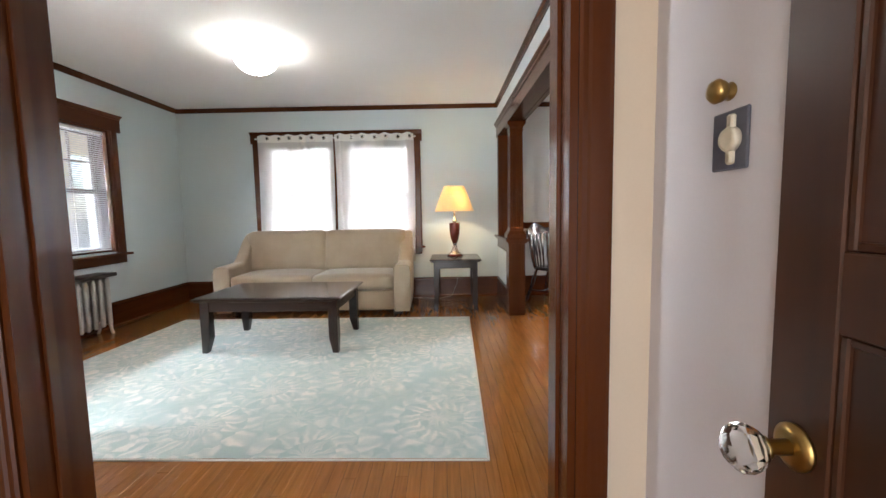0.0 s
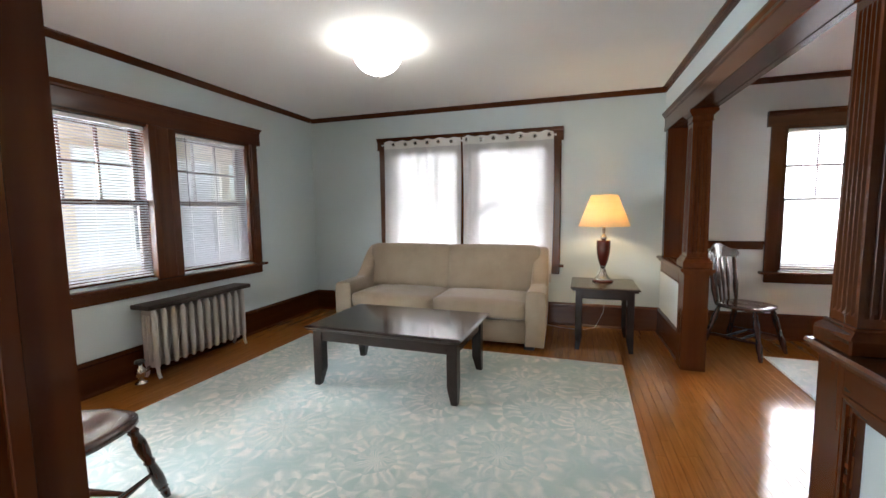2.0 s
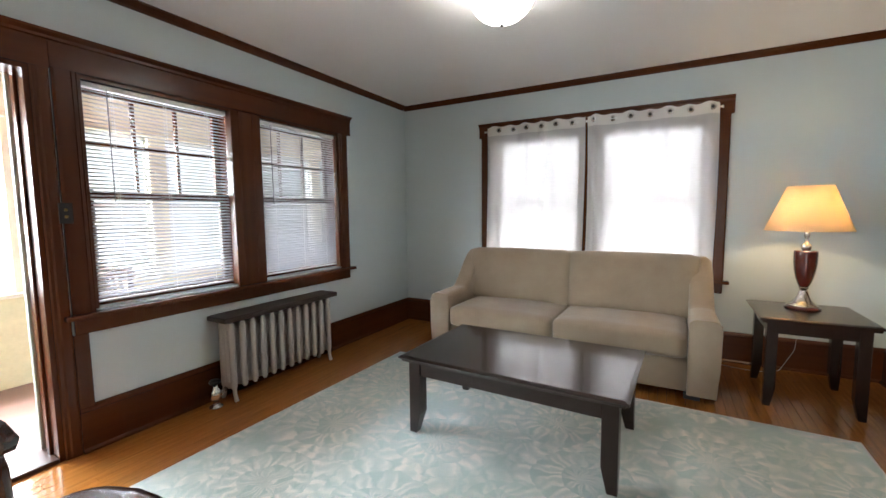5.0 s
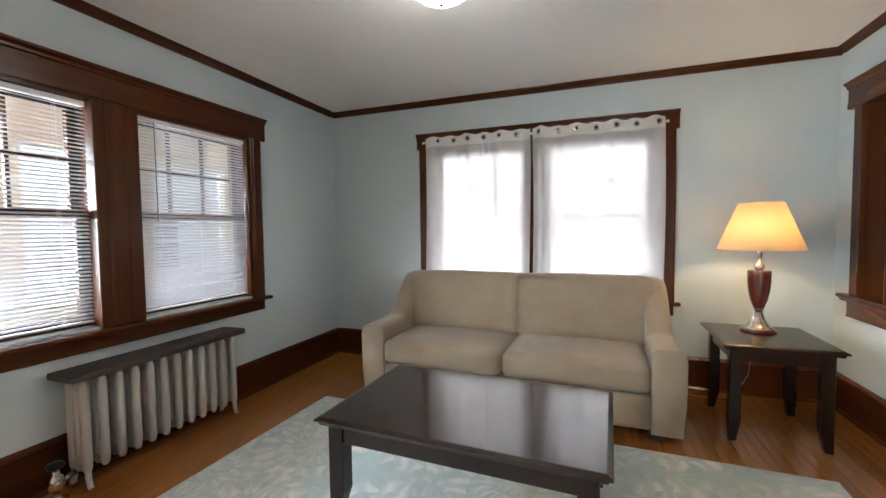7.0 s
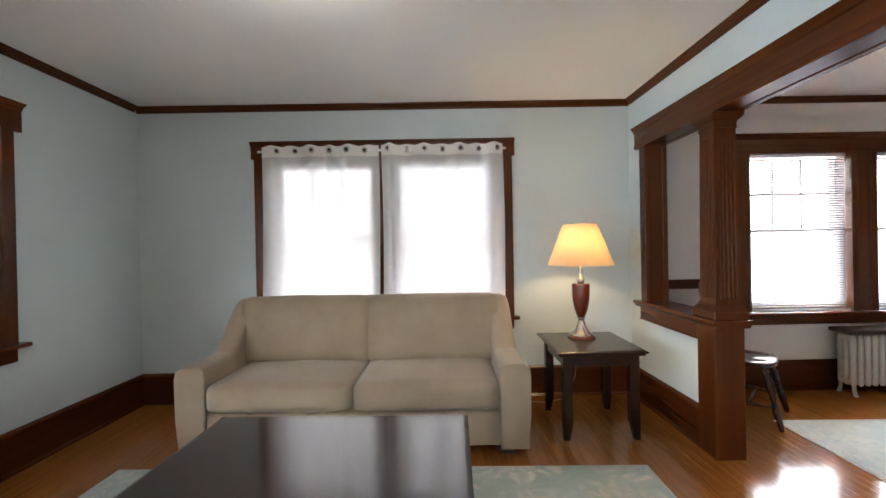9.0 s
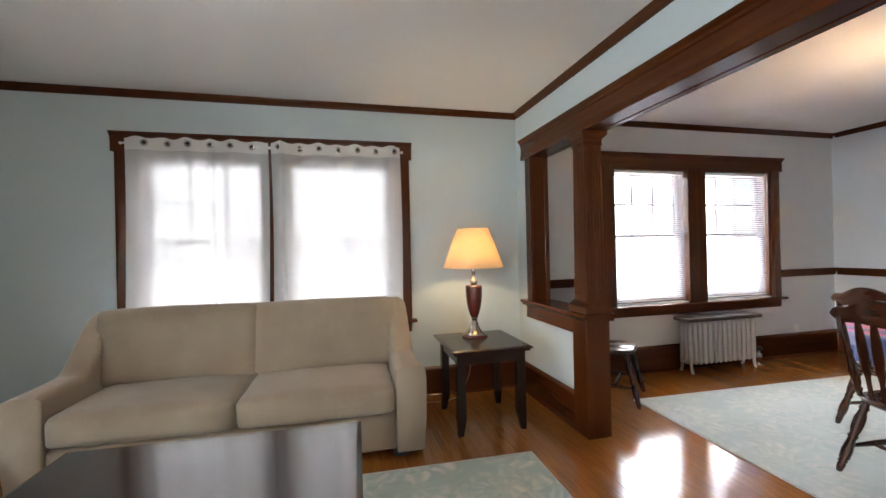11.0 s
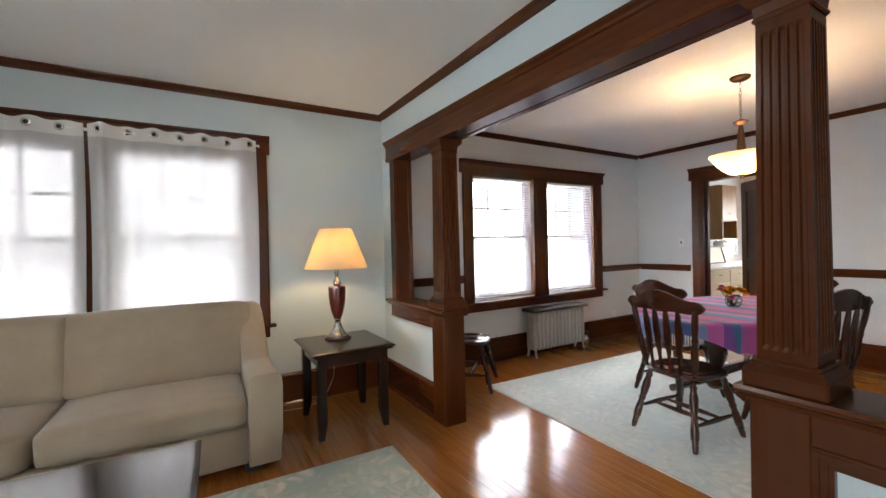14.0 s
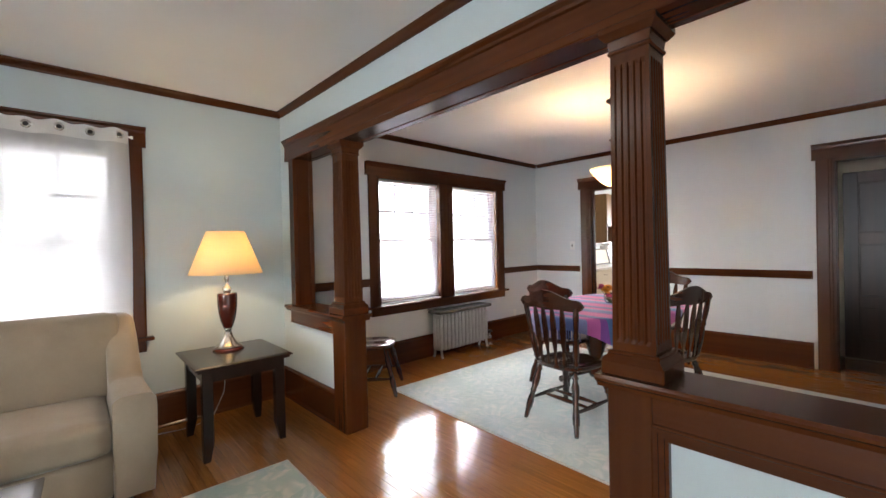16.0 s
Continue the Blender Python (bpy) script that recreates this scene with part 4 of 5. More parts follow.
# ---- curtains ----
cm, cn, cl, cp = base_mat("sheer_white_voile")
cp.inputs["Base Color"].default_value, cp.inputs["Roughness"].default_value = (0.90, 0.89, 0.86, 1), 0.9
tr, tp, m1, m2 = cn.new("ShaderNodeBsdfTranslucent"), cn.new("ShaderNodeBsdfTransparent"), cn.new("ShaderNodeMixShader"), cn.new("ShaderNodeMixShader")
tr.inputs[0].default_value = (0.27, 0.268, 0.264, 1)
m1.inputs[0].default_value = 0.56
cl.new(cp.outputs[0], m1.inputs[1]), cl.new(tr.outputs[0], m1.inputs[2])
thread = noise_tex(cn, cl, coords(cn, cl, (3, 1, 0.4)), 120, 2)
mr = cn.new("ShaderNodeMapRange")
mr.inputs[3].default_value, mr.inputs[4].default_value = 0.07, 0.13
cl.new(thread, mr.inputs[0])
cl.new(mr.outputs[0], m2.inputs[0])
cl.new(m1.outputs[0], m2.inputs[1]), cl.new(tp.outputs[0], m2.inputs[2])
cl.new(m2.outputs[0], cn["Material Output"].inputs["Surface"])
VOILE = cm
HEADER = plain("white_curtain_header", (0.68, 0.67, 0.63), 0.85, var=0.05, fine=200, bmp=0.2)


def curtain(x0, x1, grommets, seed, label, fold=()):
    """A sheer panel on grommets with soft upright folds; fold lists x places of deeper pleats."""
    c = thing("sheer_curtain", label, "curtain", Matrix.Translation((0, YN - 0.062, 0)), "sheer curtains")
    z0, z1, nx, nz = 0.50, 2.212, 120, 24
    rngc = random.Random(seed)
    ph = [rngc.uniform(0, 6.28) for _ in range(4)]
    n = len(grommets)
    def place(x, z):
        u = (x - x0) / (x1 - x0)
        k = (1 - (z1 - z) / (z1 - z0) * 0.35)
        y = 0.016 * k * math.cos(math.pi * u * n * 1.0 + ph[0]) + 0.006 * math.sin(23 * u + ph[1] + 1.5 * z) + 0.004 * math.sin(41 * u + ph[2] - z)
        for f in fold:
            y -= 0.026 * math.exp(-((x - f) / 0.022) ** 2)
        xx = x + 0.010 * math.sin(2.2 * z + ph[3]) * (1 if abs(u - 0.5) > 0.48 else 0.4)
        return xx, y, z
    bm = bmesh.new()
    g = [[bm.verts.new(place(x0 + (x1 - x0) * i / nx, z0 + (2.105 - z0) * j / nz)) for j in range(nz + 1)] for i in range(nx + 1)]
    for i in range(nx):
        for j in range(nz):
            bm.faces.new((g[i][j], g[i + 1][j], g[i + 1][j + 1], g[i][j + 1])).smooth = True
    part("panel", bm, VOILE, c)
    bm = bmesh.new()
    def top(x):
        return z1 - 0.012 - 0.007 * math.cos(2 * math.pi * (x - x0) / (x1 - x0) * n)
    g = [[bm.verts.new(place(x0 + (x1 - x0) * i / nx, 2.105 + (top(x0 + (x1 - x0) * i / nx) - 2.105) * j / 4)) for j in range(5)] for i in range(nx + 1)]
    for i in range(nx):
        for j in range(4):
            bm.faces.new((g[i][j], g[i + 1][j], g[i + 1][j + 1], g[i][j + 1])).smooth = True
    for v in bm.verts:
        v.co.y -= 0.002
    part("header", bm, HEADER, c)
    for gx in grommets:
        x, y, z = place(gx, 2.160)
        bm = bmesh.new()
        mm = Matrix.Translation((x, y - 0.004, z)) @ Matrix.Rotation(math.pi / 2, 4, "X")
        lathe(bm, [(0.014, -0.003), (0.026, -0.003), (0.027, 0.0), (0.026, 0.003), (0.014, 0.003)], 20, m=mm)
        gr = part("grommet", bm, STEEL, c)
        # solid dark disc in place of the shade inside the ring
        bm = bmesh.new()
        lathe(bm, [(0.0145, 0.0031), (0.0145, 0.0042)], 16, m=mm)
        part("eye", bm, IRON, gr, "dark disc standing for the shaded grommet hole")
    return c


XA, XM, XB = -2.515, -1.502, -0.447
curtain(XA, XM - 0.012, [XA + 0.14 + 0.148 * k for k in range(6)], 3, "sheer white grommet curtain panel over a bright window", (-1.93,))
curtain(XM + 0.012, XB, [XM + 0.075 + 0.155 * k for k in range(7)], 8, "sheer white grommet curtain panel over a bright window", (XM + 0.09,))
rod = thing("curtain_rod", "slim white curtain rod over the window pair", "curtain rod", Matrix.Identity(4))
part("rod", tube(bmesh.new(), [(XA - 0.035, YN - 0.040, 2.160), (XB + 0.03, YN - 0.040, 2.160)], 0.007, 10), PLASTIC, rod)
for x in (XA - 0.03, XM, XB + 0.025):
    part("bracket", boxes(((x - 0.006, YN - 0.044, 2.150), (x + 0.006, YN - 0.022, 2.170), 0.002)), PLASTIC, rod)


# ---- radiators ----
def radiator(m, length, h, sections, valve, label):
    """Local x along the wall, -y into the room."""
    r = thing("radiator", label, "radiator", m, "cast-iron radiators")
    step = length / sections
    bm = bmesh.new()
    for sx in (-0.052, 0.0, 0.052):
        lathe(bm, [(0.013, 0.085), (0.021, 0.10), (0.0235, 0.13), (0.0235, h - 0.05), (0.019, h - 0.02), (0.010, h - 0.008)], 10, at=(0, sx, 0))
    box(bm, (-0.020, -0.060, 0.095), (0.020, 0.060, 0.140), 0.012, 2)
    box(bm, (-0.020, -0.060, h - 0.065), (0.020, 0.060, h - 0.015), 0.014, 2)
    me = mesh_of("section", bm, RADI)
    for k in range(sections):
        s = new("section", me)
        s.parent = r
        s.location = (-length / 2 + step * (k + 0.5), 0, 0)
    for k in (0, sections - 1):
        x = -length / 2 + step * (k + 0.5)
        for sy in (-0.055, 0.055):
            bm = bmesh.new()
            s = 1 if sy > 0 else -1
            tube(bm, [(x, sy * 0.9, 0.16), (x, sy, 0.10), (x, sy + s * 0.004, 0.05), (x, sy + s * 0.014, 0.015), (x, sy + s * 0.024, 0.004)], 0.014, 8)
            part("leg", bm, RADI, r)
    part("cover", boxes(((-length / 2 - 0.035, -0.105, h), (length / 2 + 0.035, 0.10, h + 0.036), 0.006)), COVER, r, "worn dark-painted board cover")
    if valve:
        x = valve * (length / 2 + 0.075)
        v = part("valve", lathe(bmesh.new(), [(0.042, 0), (0.044, 0.008), (0.022, 0.016), (0.018, 0.050), (0.032, 0.060), (0.036, 0.100), (0.028, 0.120), (0.016, 0.135), (0.014, 0.165)], 16, at=(x, -0.02, 0)), STEEL, r, "old nickel valve")
        bm = bmesh.new()
        tube(bm, [(x, -0.02, 0.075), (valve * (length / 2 - 0.01), -0.01, 0.10)], 0.016, 10)
        part("union", bm, STEEL, v)
        part("handwheel", lathe(bmesh.new(), [(0.010, 0.165), (0.034, 0.168), (0.038, 0.178), (0.032, 0.190), (0.008, 0.192)], 14, at=(x, -0.02, 0)), IRON, v)
    return r


COVER = plain("worn_brown_board", (0.048, 0.032, 0.024), 0.5, var=0.35, fine=50, coarse=6, bmp=0.2)
radiator(pose(-3.475, 3.715, 0, 0, 0, 90), 1.00, 0.575, 12, -1, "silver-painted cast-iron radiator with dark board cover under the window")
radiator(pose(2.83, 5.585, 0, 0, 0, 0), 0.86, 0.525, 14, 1, "silver-painted cast-iron radiator with worn board cover under the window")


# ---- ceiling lamp ----
GLOW, wn2, wl2, wp2 = base_mat("lit_opal_glass")
wp2.inputs["Base Color"].default_value, wp2.inputs["Roughness"].default_value = (0.9, 0.9, 0.88, 1), 0.15
wp2.inputs["Emission Color"].default_value, wp2.inputs["Emission Strength"].default_value = (1.0, 0.97, 0.92, 1), 2.9
cl_lamp = thing("ceiling_light", "flush ceiling light with a lit white ribbed glass bowl", "ceiling light", Matrix.Translation((-1.63, 3.75, ZC)))
part("pan", lathe(bmesh.new(), [(0.012, -0.080), (0.014, -0.036), (0.150, -0.030), (0.155, 0.0)], 40), PLASTIC, cl_lamp)
bm, seg = bmesh.new(), 96
rings = []
for r, z in ((0.168, -0.070), (0.178, -0.076), (0.176, -0.098), (0.165, -0.130), (0.142, -0.165), (0.104, -0.197), (0.055, -0.218), (0.012, -0.224)):
    rings.append([bm.verts.new(((r + 0.0018 * math.cos(24 * a * 2 * math.pi / seg) * (r / 0.15)) * math.cos(2 * math.pi * a / seg), (r + 0.0018 * math.cos(24 * a * 2 * math.pi / seg) * (r / 0.15)) * math.sin(2 * math.pi * a / seg), z)) for a in range(seg)])
for p, q in zip(rings, rings[1:]):
    for i in range(seg):
        bm.faces.new((p[i], p[(i + 1) % seg], q[(i + 1) % seg], q[i])).smooth = True
bm.faces.new(rings[-1])
part("glass_bowl", bm, GLOW, cl_lamp, "lit white ribbed glass bowl")
part("finial", lathe(bmesh.new(), [(0.004, -0.246), (0.010, -0.240), (0.010, -0.232), (0.006, -0.226)], 12), STEEL, cl_lamp)

# ---- colonial chairs ----
def chair_at(m, label, cushioned=False):
    """A colonial chair that faces local +x, with its seat over the origin."""
    c = thing("colonial_chair", label, "chair", m, "colonial chairs")
    # saddle seat
    bm, nr, ns = bmesh.new(), 8, 36
    def outline(a):
        x, y = math.cos(a), math.sin(a)
        k = (abs(x) ** 3.0 + abs(y) ** 3.0) ** (-1 / 3.0)
        px, py = x * k * 0.215, y * k * (0.225 - 0.02 * (1 - x) * 0.5)
        return px, py
    def dish(u, v):
        return -0.012 * math.exp(-((u + 0.03) / 0.13) ** 2 - (abs(v) - 0.085) ** 2 / 0.006) + 0.006 * math.exp(-(v / 0.03) ** 2) * max(0, u / 0.2)
    top = [[None] * ns for _ in range(nr + 1)]
    for i in range(1, nr + 1):
        for j in range(ns):
            px, py = outline(2 * math.pi * j / ns)
            t = i / nr
            top[i][j] = bm.verts.new((px * t, py * t, 0.448 + dish(px * t, py * t) - (0.008 if i == nr else 0)))
    mid = bm.verts.new((0, 0, 0.448 + dish(0, 0)))
    rim = [bm.verts.new((outline(2 * math.pi * j / ns)[0] * 1.0, outline(2 * math.pi * j / ns)[1] * 1.0, 0.418)) for j in range(ns)]
    bot = [bm.verts.new((outline(2 * math.pi * j / ns)[0] * 0.88, outline(2 * math.pi * j / ns)[1] * 0.88, 0.408)) for j in range(ns)]
    for j in range(ns):
        k = (j + 1) % ns
        bm.faces.new((mid, top[1][j], top[1][k])).smooth = True
        for i in range(1, nr):
            bm.faces.new((top[i][j], top[i + 1][j], top[i + 1][k], top[i][k])).smooth = True
        bm.faces.new((top[nr][j], rim[j], rim[k], top[nr][k])).smooth = True
        bm.faces.new((rim[j], bot[j], bot[k], rim[k])).smooth = True
    bm.faces.new(bot[::-1])
    part("seat", bm, CHAIR["x"], c)
    legp = [(r * 1.22, h) for r, h in [(0.010, 0), (0.013, 0.03), (0.016, 0.10), (0.013, 0.13), (0.019, 0.145), (0.013, 0.165), (0.020, 0.19), (0.021, 0.30), (0.015, 0.47), (0.020, 0.50), (0.015, 0.53), (0.021, 0.62), (0.022, 0.75), (0.014, 0.86), (0.020, 0.89), (0.013, 0.93), (0.013, 1.0)]]
    feet = {}
    for sx in (-1, 1):
        for sy in (-1, 1):
            a, b = (sx * 0.245, sy * 0.225, 0.0), (sx * 0.145, sy * 0.150, 0.415)
            feet[sx, sy] = (Vector(a), Vector(b))
            part("leg", turned(bmesh.new(), a, b, legp), CHAIR["z"], c)
    strp = [(0.008, 0), (0.010, 0.08), (0.014, 0.3), (0.017, 0.5), (0.014, 0.7), (0.010, 0.92), (0.008, 1)]
    mids = []
    for sy in (-1, 1):
        p, q = feet[-1, sy][0].lerp(feet[-1, sy][1], 0.36), feet[1, sy][0].lerp(feet[1, sy][1], 0.36)
        part("stretcher", turned(bmesh.new(), p, q, strp), CHAIR["x"], c)
        mids.append((p, q))
    for t in (0.36, 0.64):
        part("stretcher", turned(bmesh.new(), mids[0][0].lerp(mids[0][1], t), mids[1][0].lerp(mids[1][1], t), strp), CHAIR["y"], c)
    # back: two turned posts, four flat arrow spindles, shaped crest
    def back(y, z):
        """The bowed, leaning plane of the back."""
        return -0.160 - 0.13 * (z - 0.44) - 0.034 * (1 - (y / 0.22) ** 2)
    postp = [(r * 1.15, h) for r, h in [(0.011, 0), (0.013, 0.06), (0.018, 0.09), (0.013, 0.12), (0.017, 0.16), (0.021, 0.30), (0.018, 0.42), (0.013, 0.52), (0.018, 0.56), (0.013, 0.60), (0.016, 0.70), (0.018, 0.85), (0.015, 1.0)]]
    for sy in (-1, 1):
        part("post", turned(bmesh.new(), (back(0.172, 0.44) + 0.012, sy * 0.172, 0.435), (back(0.195, 0.87), sy * 0.222, 0.87), postp), CHAIR["z"], c)
    for y0, y1 in ((-0.096, -0.120), (-0.032, -0.040), (0.032, 0.040), (0.096, 0.120)):
        bm, rows = bmesh.new(), []
        for k in range(9):
            t = k / 8
            z, y = 0.44 + 0.42 * t, y0 + (y1 - y0) * t
            w = 0.010 + 0.013 * math.sin(math.pi * min(1, max(0, (t - 0.25) / 0.75))) ** 0.8 if t > 0.25 else 0.009
            x = back(y, z)
            rows.append([bm.verts.new((x + dx, y + dy, z)) for dx, dy in ((-0.006, -w), (0.006, -w), (0.006, w), (-0.006, w))])
        for p, q in zip(rows, rows[1:]):
            for i in range(4):
                bm.faces.new((p[i], p[(i + 1) % 4], q[(i + 1) % 4], q[i]))
        bm.faces.new(rows[0][::-1]), bm.faces.new(rows[-1])
        part("spindle", bm, CHAIR["z"], c)
    bm, n, rows = bmesh.new(), 28, []
    for k in range(n + 1):
        y = -0.272 + 0.544 * k / n
        u = abs(y) / 0.272
        top_z = 0.925 + 0.060 * math.cos(min(1, u / 0.72) * math.pi / 2) ** 1.5
        low_z = 0.848 - 0.004 * math.cos(u * 9)
        if u > 0.72:                                     # rounded ears
            q = (u - 0.72) / 0.28
            r = 0.040 * math.sqrt(max(0.02, 1 - max(0, q - 0.25) ** 2 / 0.5625))
            cz = 0.885
            top_z, low_z = cz + r, cz - r
        x = back(min(0.24, abs(y)), (top_z + low_z) / 2)
        rows.append([bm.verts.new((x + dx - 0.13 * (z - 0.88), y, z)) for dx, z in ((-0.011, low_z), (0.011, low_z), (0.013, (low_z + top_z) / 2), (0.009, top_z), (-0.009, top_z), (-0.013, (low_z + top_z) / 2))])
    for p, q in zip(rows, rows[1:]):
        for i in range(6):
            bm.faces.new((p[i], p[(i + 1) % 6], q[(i + 1) % 6], q[i])).smooth = True
    bm.faces.new(rows[0][::-1]), bm.faces.new(rows[-1])
    part("crest_rail", bm, CHAIR["y"], c, smooth=60)
    return c


first = chair_at(pose(1.955, 3.595, 0.0100, 0, 0, -6.5), "dark-stained wooden colonial chair drawn up to the dining table")
copy_thing(first, pose(2.63, 4.02, 0.0100, 0, 0, -12))
copy_thing(first, pose(2.61, 3.17, 0.0100, 0, 0, 70))
copy_thing(first, pose(3.78, 3.62, 0.0100, 0, 0, 180))
tagged(copy_thing(first, pose(1.30, 5.26, 0.0, 0, 0, -44)), "dark-stained wooden colonial chair in the dining room corner")
tagged(copy_thing(first, pose(-2.19, 1.93, 0.0, 0, 0, 103)), "dark-stained wooden colonial chair beside the porch door")
PAD = plain("white_seat_pad_cotton", (0.62, 0.60, 0.58), 0.9, var=0.1, fine=150, bmp=0.3)
for px, py, a in ((2.63, 4.02, -12), (3.78, 3.62, 180)):
    pad = thing("seat_pad", "flat pale cotton pad on a chair seat", "seat pad", pose(px, py, 0.460, 0, 0, a), "seat pads")
    part("pad", cushion(bmesh.new(), (-0.19, -0.19, -0.002), (0.19, 0.19, 0.032), 0.015, (0, 0, 0.008), n=8, wob=0.003), PAD, pad)

# ---- dining table ----
TC = (2.93, 3.70)
TA, TB, TZ = 0.99, 0.57, 0.745


def ellipse(a, b, n=64):
    return [(a * math.cos(2 * math.pi * i / n), b * math.sin(2 * math.pi * i / n)) for i in range(n)]


dt = thing("dining_table", "oval dark-stained wooden pedestal dining table", "dining table", pose(*TC, 0.0100, 0, 0, -2))
bm = bmesh.new()
levels = []
for k, z in ((0.985, TZ - 0.034), (1.0, TZ - 0.026), (1.0, TZ - 0.012), (0.985, TZ - 0.004)):
    levels.append([bm.verts.new((x, y, z)) for x, y in ellipse(TA * k, TB * k)])
for p, q in zip(levels, levels[1:]):
    for i in range(64):
        bm.faces.new((p[i], p[(i + 1) % 64], q[(i + 1) % 64], q[i])).smooth = True
bm.faces.new(levels[0][::-1]), bm.faces.new(levels[-1])
part("tabletop", bm, CHAIR["x"], dt)
bm = bmesh.new()
outer = ellipse(TA * 0.88, TB * 0.84)
lo = [bm.verts.new((x, y, TZ - 0.095 + 0.018 * math.cos(i * 2 * math.pi / 64 * 8))) for i, (x, y) in enumerate(outer)]
hi = [bm.verts.new((x, y, TZ - 0.034)) for x, y in outer]
for i in range(64):
    bm.faces.new((lo[i], lo[(i + 1) % 64], hi[(i + 1) % 64], hi[i])).smooth = True
part("scalloped_apron", bm, CHAIR["x"], dt)
for s in (-0.33, 0.33):
    part("pedestal", lathe(bmesh.new(), [(0.05, 0.14), (0.075, 0.18), (0.06, 0.24), (0.05, 0.30), (0.085, 0.42), (0.075, 0.52), (0.05, 0.58), (0.07, 0.62), (0.09, TZ - 0.035)], 20, at=(s, 0, 0)), CHAIR["z"], dt)
    for sy in (-1, 1):
        bm = bmesh.new()
        tube(bm, [(s, sy * 0.03, 0.20), (s, sy * 0.16, 0.15), (s, sy * 0.27, 0.075), (s, sy * 0.36, 0.03)], 0.030, 8)
        part("foot", bm, CHAIR["y"], dt)
part("beam", boxes(((-0.33, -0.025, 0.22), (0.33, 0.025, 0.29), 0.006)), CHAIR["x"], dt)

# woven cloth with pink, violet and blue stripes
km, kn, kl, kp = base_mat("striped_woven_cotton")
v = coords(kn, kl)
sx = kn.new("ShaderNodeSeparateXYZ")
kl.new(v, sx.inputs[0])
band = maths(kn, kl, "FRACT", maths(kn, kl, "MULTIPLY", maths(kn, kl, "ADD", sx.outputs[0], 5.0), 2.1))
rr = kn.new("ShaderNodeValToRGB")
rr.color_ramp.interpolation = "CONSTANT"
e = rr.color_ramp.elements
while len(e) < 8:
    e.new(0.5)
for k, (p, c) in enumerate(((0, (0.50, 0.09, 0.30)), (0.22, (0.30, 0.07, 0.33)), (0.30, (0.10, 0.17, 0.42)), (0.50, (0.23, 0.27, 0.50)), (0.60, (0.55, 0.12, 0.36)), (0.74, (0.20, 0.06, 0.30)), (0.82, (0.06, 0.16, 0.33)), (0.92, (0.42, 0.10, 0.36)))):
    e[k].position, e[k].color = p, (*c, 1)
kl.new(band, rr.inputs[0])
weave = noise_tex(kn, kl, coords(kn, kl, (1, 6, 1)), 160, 2)
kl.new(mixc(kn, kl, rr.outputs[0], ramp(kn, kl, weave, [(0.3, (0.78, 0.78, 0.78)), (0.7, (1.0, 1.0, 1.0))]), 1.0, "MULTIPLY"), kp.inputs["Base Color"])
kp.inputs["Roughness"].default_value, kp.inputs["Sheen Weight"].default_value = 0.85, 0.2
bump(kn, kl, kp, weave, 0.3, 0.001)
cloth = thing("tablecloth", "pink, violet and blue striped woven tablecloth with fringed ends", "tablecloth", pose(*TC, 0.0100 + TZ - 0.004, 0, 0, -2))
bm, N = bmesh.new(), 160
HA, HB = 1.06, 0.60
rings = []
for t in (0.25, 0.5, 0.75, 0.93, 1.0):
    rings.append([bm.verts.new((x, y, 0.004 if t < 0.99 else 0.002)) for x, y in ellipse((TA + 0.006) * t, (TB + 0.006) * t, N)])
for k in range(1, 7):
    row = []
    for i, (x, y) in enumerate(ellipse(TA + 0.006, TB + 0.006, N)):
        d = Vector((x / TA ** 2, y / TB ** 2)).normalized()
        ct, st = math.cos(0.30), math.sin(0.30)
        far = min(HA - abs(x * ct + y * st), HB - abs(y * ct - x * st))
        drop = max(0.012, min(0.20, far * 0.9))
        q = k / 6
        wob = 0.018 * q * (math.sin(i * 2 * math.pi / N * 22) + 0.5 * math.sin(i * 2 * math.pi / N * 35 + 1)) * min(1, drop / 0.12)
        out = 0.006 * min(1, k) + wob
        row.append(bm.verts.new((x + d.x * out, y + d.y * out, 0.002 - drop * q)))
    rings.append(row)
cen = bm.verts.new((0, 0, 0.004))
for i in range(N):
    bm.faces.new((cen, rings[0][i], rings[0][(i + 1) % N])).smooth = True
for p, q in zip(rings, rings[1:]):
    for i in range(N):
        bm.faces.new((p[i], q[i], q[(i + 1) % N], p[(i + 1) % N])).smooth = True
part("cloth", bm, km, cloth)
fr = bmesh.new()
rngt = random.Random(11)
for i, vtx in enumerate([Vector(v) for v in [(x, y, 0) for x, y in ellipse(TA + 0.014, TB + 0.014, 240)]]):
    if abs(vtx.x) > 0.93:
        z = -0.085
        box(fr, (vtx.x - 0.002, vtx.y - 0.003, z - 0.07 + rngt.uniform(-0.01, 0.01)), (vtx.x + 0.002, vtx.y + 0.003, z + 0.02))
tagged(part("fringe", fr, km, cloth), "knotted fringe", kind="stuff")

# flowers in a small glass bowl
VG, a1, a2, a3 = base_mat("clear_vase_glass")
a3.inputs["Base Color"].default_value, a3.inputs["Roughness"].default_value = (0.95, 0.98, 0.97, 1), 0.02
a3.inputs["Transmission Weight"].default_value, a3.inputs["IOR"].default_value = 1.0, 1.45
vase = thing("glass_vase", "small clear glass vase on the striped cloth", "vase", Matrix.Translation((TC[0], TC[1] + 0.02, 0.7555)))
part("bowl", shell(bmesh.new(), [(0.002, 0.001), (0.040, 0.001), (0.055, 0.020), (0.062, 0.050), (0.056, 0.080), (0.048, 0.095), (0.046, 0.095), (0.053, 0.080), (0.058, 0.050), (0.051, 0.022), (0.038, 0.006), (0.002, 0.005)], 32), VG, vase)
